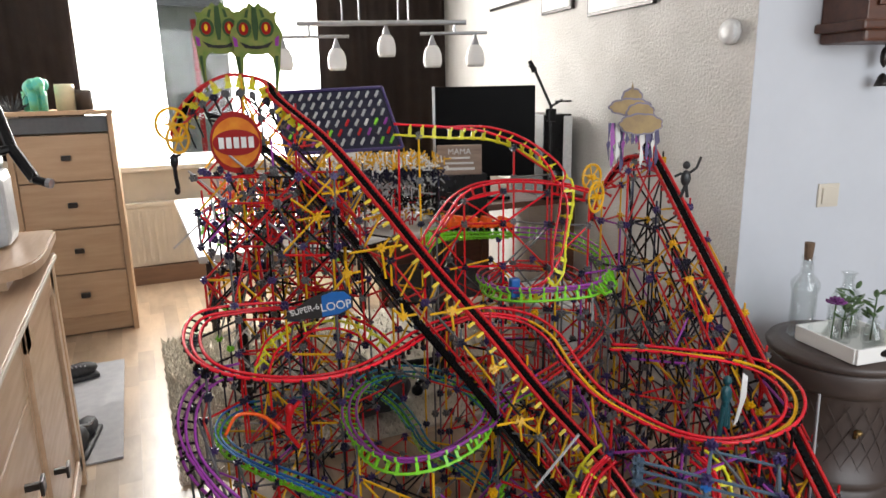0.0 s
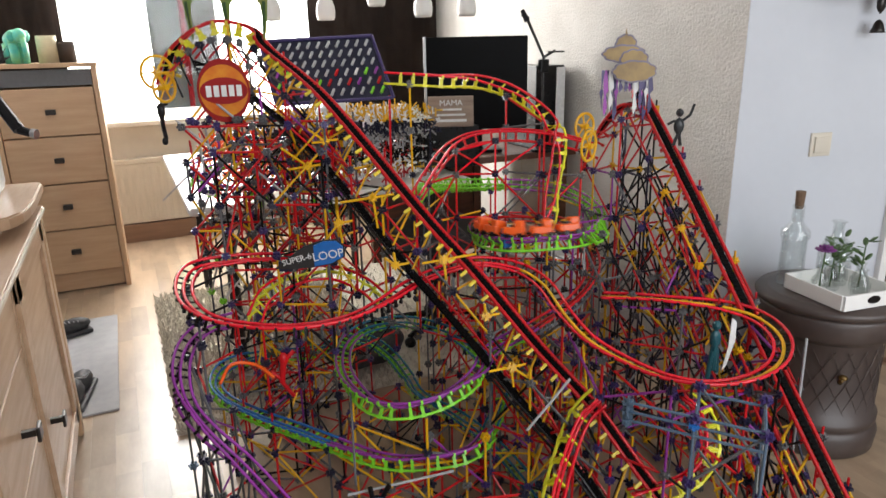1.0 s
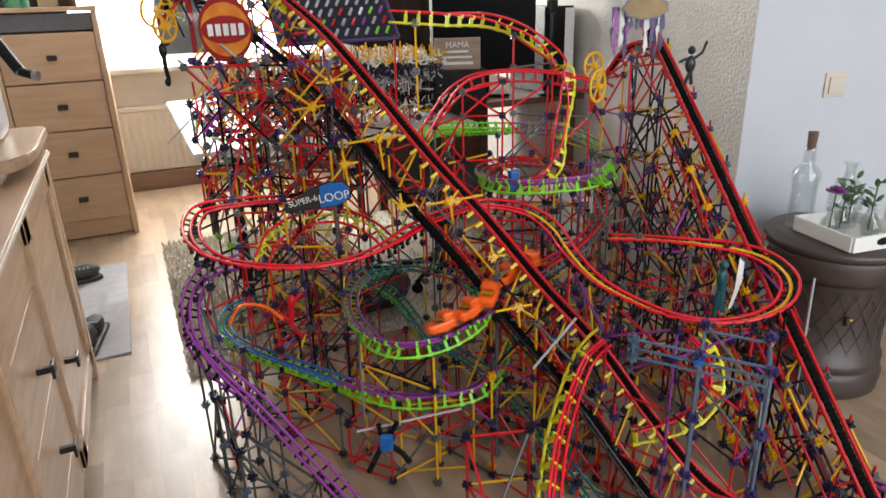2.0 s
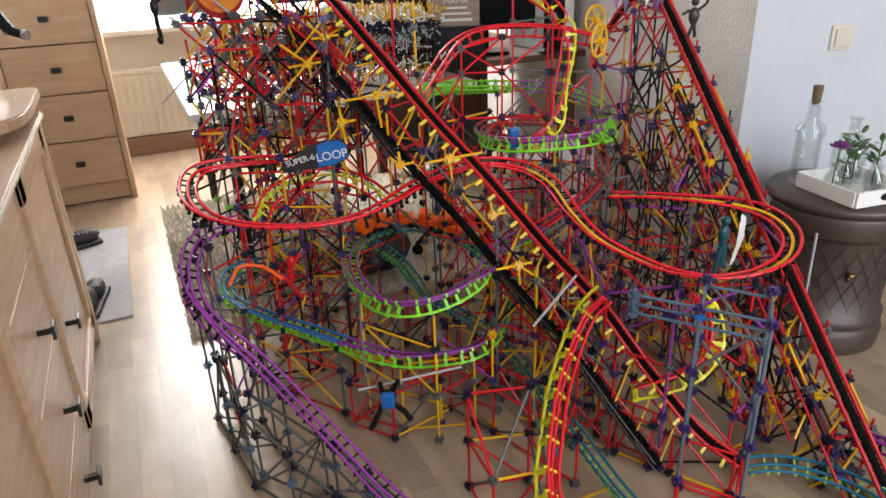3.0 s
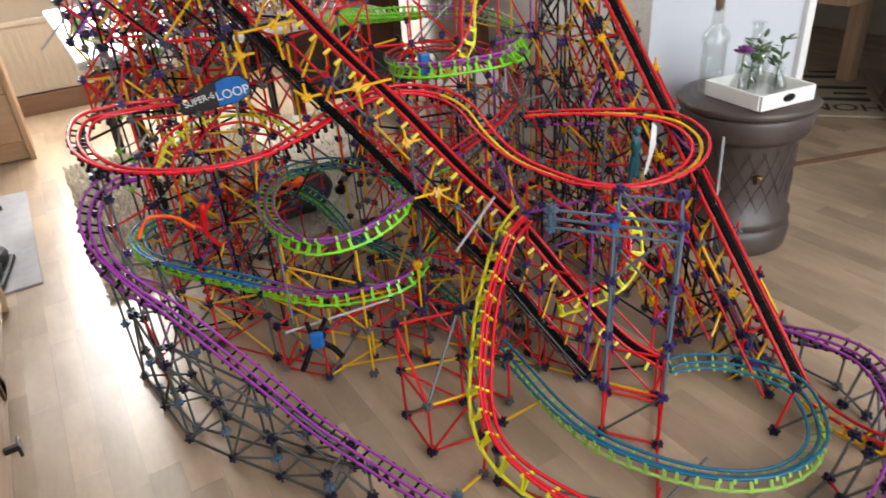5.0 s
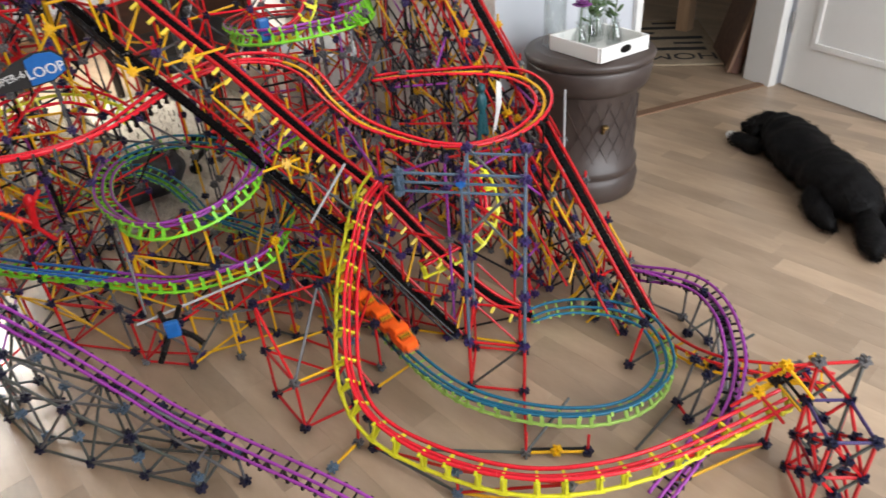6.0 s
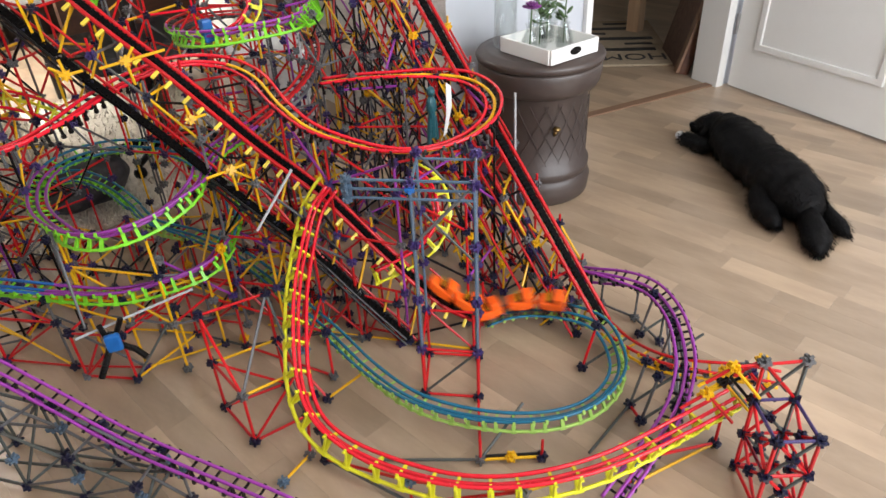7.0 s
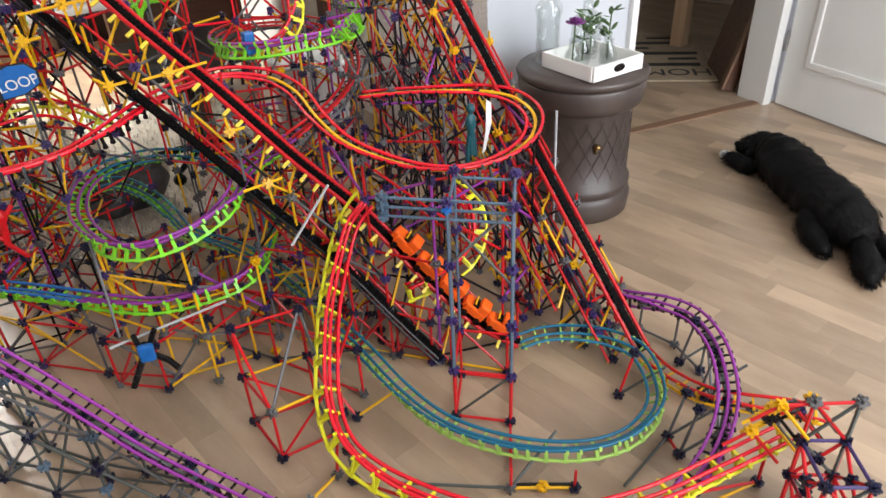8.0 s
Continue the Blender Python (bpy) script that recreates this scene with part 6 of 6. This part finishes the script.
letters("LOOP", 0.034, Matrix.Translation((0.055, -0.0085, 0.004)) @ tilt @ Matrix.Rotation(math.pi / 2, 4, "X"), PAPER, sg)
letters("SUPER-6", 0.024, Matrix.Translation((-0.035, -0.005, -0.008)) @ Matrix.Rotation(radians(-14), 4, "Y") @ Matrix.Rotation(math.pi / 2, 4, "X"), PAPER, sg)
part("holder", block(-0.07, 0.012, -0.03, 0.04, 0.02, 0.03, 0.003), NAVY, sg)


def wheel(x, y, z, turn, lean, r=0.045):
    w = thing("spoked_wheel", "golden yellow plastic wheel with spokes", "toy wheel", "yellow wheels")
    w.matrix_world = pose(x, y, z, 90, lean, turn)
    bm = bmesh.new()
    n = 28
    for k in range(n):
        a, b = 2 * math.pi * k / n, 2 * math.pi * (k + 1) / n
        tube(bm, (r * math.cos(a), r * math.sin(a), 0), (r * math.cos(b), r * math.sin(b), 0), 0.0045, n=6)
    part("rim", bm, YELLOW, w)
    for k in range(6):
        a = math.pi * k / 3
        part("spoke", tube(bmesh.new(), (0, 0, 0), (r * math.cos(a), r * math.sin(a), 0), 0.0028, n=6), YELLOW, w)
    part("hub", tube(bmesh.new(), (0, 0, -0.012), (0, 0, 0.012), 0.009), YELLOW, w)


wheel(0.105, 2.13, 1.205, 20, 0, 0.046)
wheel(0.117, 2.10, 1.165, 40, 0, 0.040)
wheel(1.300, 1.735, 1.010, 10, 15, 0.040)
wheel(1.285, 1.690, 0.955, 25, 0, 0.046)


def figure(name, label, limbs, body, at, mat, turn=0):
    bm = bmesh.new()
    for p, q, r in limbs:
        tube(bm, p, q, r, n=8)
    for p, s in body:
        ball(bm, p, s, 2)
    ob = part(name, bm, mat, None, smooth=False)
    ob.matrix_world = pose(*at, 0, 0, turn)
    return tagged(ob, label, "toy figure")


figure("toy_figure", "small grey and black toy figure with raised arm", [((0, 0, 0), (0.012, 0, 0.035), 0.005), ((0.02, 0, 0), (0.014, 0, 0.035), 0.005), ((0.022, 0, 0.07), (0.042, 0, 0.085), 0.004), ((0.042, 0, 0.085), (0.052, 0, 0.115), 0.004), ((0.0, 0, 0.07), (-0.02, 0, 0.06), 0.004)],
       [((0.012, 0, 0.055), (0.015, 0.01, 0.024)), ((0.012, 0, 0.092), (0.011, 0.011, 0.012))], (1.405, 1.46, 0.975), FIGURE_GREY, -24)
figure("black_toy_figure", "black toy figure clinging to the tower", [((0, 0, 0), (0.0, 0, -0.035), 0.006), ((0, 0, -0.035), (0.004, 0, -0.07), 0.006), ((-0.012, 0, 0.02), (0.02, 0, 0.03), 0.004)], [((0, 0, 0.012), (0.012, 0.01, 0.022)), ((0, 0, -0.075), (0.009, 0.008, 0.012))], (0.10, 2.10, 1.09), BLACK)
figure("blue_toy_figure", "blue and black toy figure hanging from a pale rod", [((-0.012, 0, -0.02), (-0.03, -0.02, -0.05), 0.0075), ((-0.03, -0.02, -0.05), (-0.045, -0.03, -0.075), 0.0075), ((0.012, 0, -0.018), (0.04, -0.01, -0.035), 0.0075), ((0.04, -0.01, -0.035), (0.06, -0.03, -0.05), 0.0075), ((-0.012, 0, 0.015), (-0.016, 0, 0.045), 0.0065), ((0.012, 0, 0.015), (0.03, 0.0, 0.05), 0.0065)],
       [((0, 0, 0), (0.018, 0.01, 0.024))], (0.428, 1.338, 0.195), BLACK, -24)
tors = thing("blue_vest", "blue plastic torso plate on the toy figure", "toy part", at=(0.424, 1.323, 0.197), turn=-24)
part("plate", block(0, 0, 0, 0.034, 0.016, 0.044, 0.006), BLUE, tors)
figure("teal_toy_figure", "dark teal toy figure inside the red bend", [((0, 0, -0.05), (0, 0, 0.03), 0.009), ((0.014, 0, -0.06), (0.008, 0, 0), 0.006), ((-0.014, 0, -0.07), (-0.006, 0, 0), 0.006)], [((0, 0, 0.03), (0.015, 0.012, 0.025)), ((0, 0, 0.065), (0.011, 0.011, 0.013))], (1.20, 1.06, 0.55), DARK_TEAL)
cape = thing("white_feather", "white paper feather hanging inside the red bend", "paper strip")
part("strip", outline([(-0.004, 0.06), (0.010, 0.05), (0.016, 0.0), (0.006, -0.07), (-0.002, -0.08), (0.002, -0.02)], 0.003, pose(1.275, 1.085, 0.55, 0, 6, -20)), PAPER, cape)
figure("red_toy_figure", "dark red toy figure among the lower rods", [((0, 0, -0.04), (0.01, 0, 0.03), 0.009), ((0.01, 0, 0.02), (0.04, 0, 0.05), 0.006), ((0, 0, -0.04), (0.03, 0, -0.09), 0.006), ((0, 0, -0.03), (-0.03, 0, 0.0), 0.006)], [((0.01, 0, 0.03), (0.014, 0.012, 0.02))], (0.30, 1.75, 0.40), RED)
tiger = thing("orange_ring", "orange striped plastic bow on the lower track", "toy part")
part("bow", sweep(frames(spline([(0.13, 1.70, 0.42), (0.17, 1.74, 0.45), (0.23, 1.73, 0.44), (0.27, 1.69, 0.41)]), 0), 0, 0, 0.005), ORANGE, tiger, smooth=True)
bluec = thing("blue_toy_clip", "bright blue plastic toy on the upper ring", "toy part")
part("clip", block(1.00, 1.70, 0.70, 0.03, 0.025, 0.06, 0.006), BLUE, bluec)


# ---- the train ----
track = spline([*RING, *HELIX, *FRONT, *LOW[:-1], *LIFT_A], 0.01)
lengths = [0.0]
for a, b in zip(track, track[1:]):
    lengths.append(lengths[-1] + (b - a).length)
track_rows = frames(track, 0.35)
cars = []


def train_car(lead):
    c = thing("train_car", "orange toy coaster car with black wheels", "coaster car", "orange train")
    part("body", box(box(bmesh.new(), 0, 0, 0.020, 0.050, 0.036, 0.020, 0.004), -0.012, 0, 0.036, 0.024, 0.034, 0.018, 0.004), ORANGE, c)
    part("nose", box(bmesh.new(), 0.026 if lead else 0.022, 0, 0.022, 0.018, 0.030, 0.018, 0.006), ORANGE, c)
    part("seat", box(bmesh.new(), 0.004, 0, 0.031, 0.014, 0.024, 0.008, 0.002), BLACK, c)
    part("lap_bar", tube(bmesh.new(), (0.010, -0.014, 0.038), (0.010, 0.014, 0.038), 0.002, n=6), YELLOW, c)
    part("coupling", box(bmesh.new(), -0.032, 0, 0.014, 0.016, 0.008, 0.006, 0.002), BLACK, c)
    for x in (-0.016, 0.016):
        for s in (-1, 1):
            part("wheel", tube(bmesh.new(), (x, s * 0.016, 0.009), (x, s * 0.025, 0.009), 0.0065, n=12), BLACK, c)
    return c


cars = [train_car(i == 0) for i in range(5)]
for c in cars:
    for o in c.children:
        o.matrix_basis = Matrix.Diagonal((1.22, 1.2, 1.25, 1))
# seconds and metres along the ride of the train's middle
RUN = [(0.0, 0.48), (0.3, 0.76), (0.5, 1.06), (0.8, 1.66), (1.0, 1.83), (1.2, 2.10), (1.35, 2.58), (1.5, 3.14), (1.8, 3.37), (2.0, 3.67), (2.2, 3.89), (3.5, 5.16), (3.7, 5.43), (4.0, 5.69), (4.2, 5.93), (5.3, 7.18), (5.5, 7.35), (5.7, 7.66),
       (5.9, 7.94), (6.1, 8.22), (6.3, 8.47), (6.5, 8.74), (6.7, 9.02), (6.9, 9.29), (7.0, 9.44), (7.1, 9.60), (7.3, 9.70), (7.5, 9.665), (8.0, 9.69)]


def place_on_ride(s):
    i = max(1, min(len(lengths) - 1, int(np.searchsorted(lengths, s))))
    u = (s - lengths[i - 1]) / max(1e-6, lengths[i] - lengths[i - 1])
    p, f, sd, up = track_rows[i - 1]
    m = Matrix((f, -sd, up)).transposed().to_4x4()
    m.translation = track[i - 1].lerp(track[i], u) + up * 0.006
    return m


# ---- floor boards ----
rr = random.Random(4)
board_meshes, spots = {}, []
x = -0.78
while x < 5.0:
    y = -1.6 - rr.uniform(0, 0.4)
    y_end = 5.03 if x < 1.9 else 3.3
    while y < y_end:
        n = rr.choice((0.25, 0.3, 0.35, 0.4, 0.5))
        a, b = max(y, -1.64), min(y + n, y_end)
        if b - a > 0.04:
            spots.append((x + 0.0375, (a + b) / 2, round(b - a, 2)))
        y += n
    x += 0.0752
spots.sort(key=lambda q: (q[0] - 1.6) ** 2 + (q[1] - 0.7) ** 2)
for cx, cy, n in spots[:300]:
    if n not in board_meshes:
        bm = box(bmesh.new(), 0, 0, -0.006, 0.0749, n - 0.0004, 0.012)
        me = bpy.data.meshes.new("plank")
        bm.to_mesh(me)
        bm.free()
        me.materials.append(LAMINATE)
        board_meshes[n] = me
    piece("plank", board_meshes[n], floor, Matrix.Translation((cx, cy, 0.0)))
verts, faces = [], []
for cx, cy, n in spots[300:]:
    b = len(verts)
    verts += [(cx + sx * 0.03745, cy + sy * (n / 2 - 0.0002), z) for z in (-0.012, 0.0) for sx, sy in ((-1, -1), (1, -1), (1, 1), (-1, 1))]
    faces += [(b, b + 3, b + 2, b + 1), (b + 4, b + 5, b + 6, b + 7)] + [(b + k, b + (k + 1) % 4, b + 4 + (k + 1) % 4, b + 4 + k) for k in range(4)]
me = bpy.data.meshes.new("plank_rest")
me.from_pydata(verts, [], faces)
me.materials.append(LAMINATE_REST)
tagged(new("plank_rest", me), kind="stuff").parent = floor


def motions():
    for i, c in enumerate(cars):
        rows = []
        for k in range(0, 241, 2):
            t = k / 30
            s = float(np.interp(t, [r[0] for r in RUN], [r[1] for r in RUN])) + (2 - i) * 0.082
            rows.append((t, place_on_ride(s)))
        walk(c, rows)


motions()
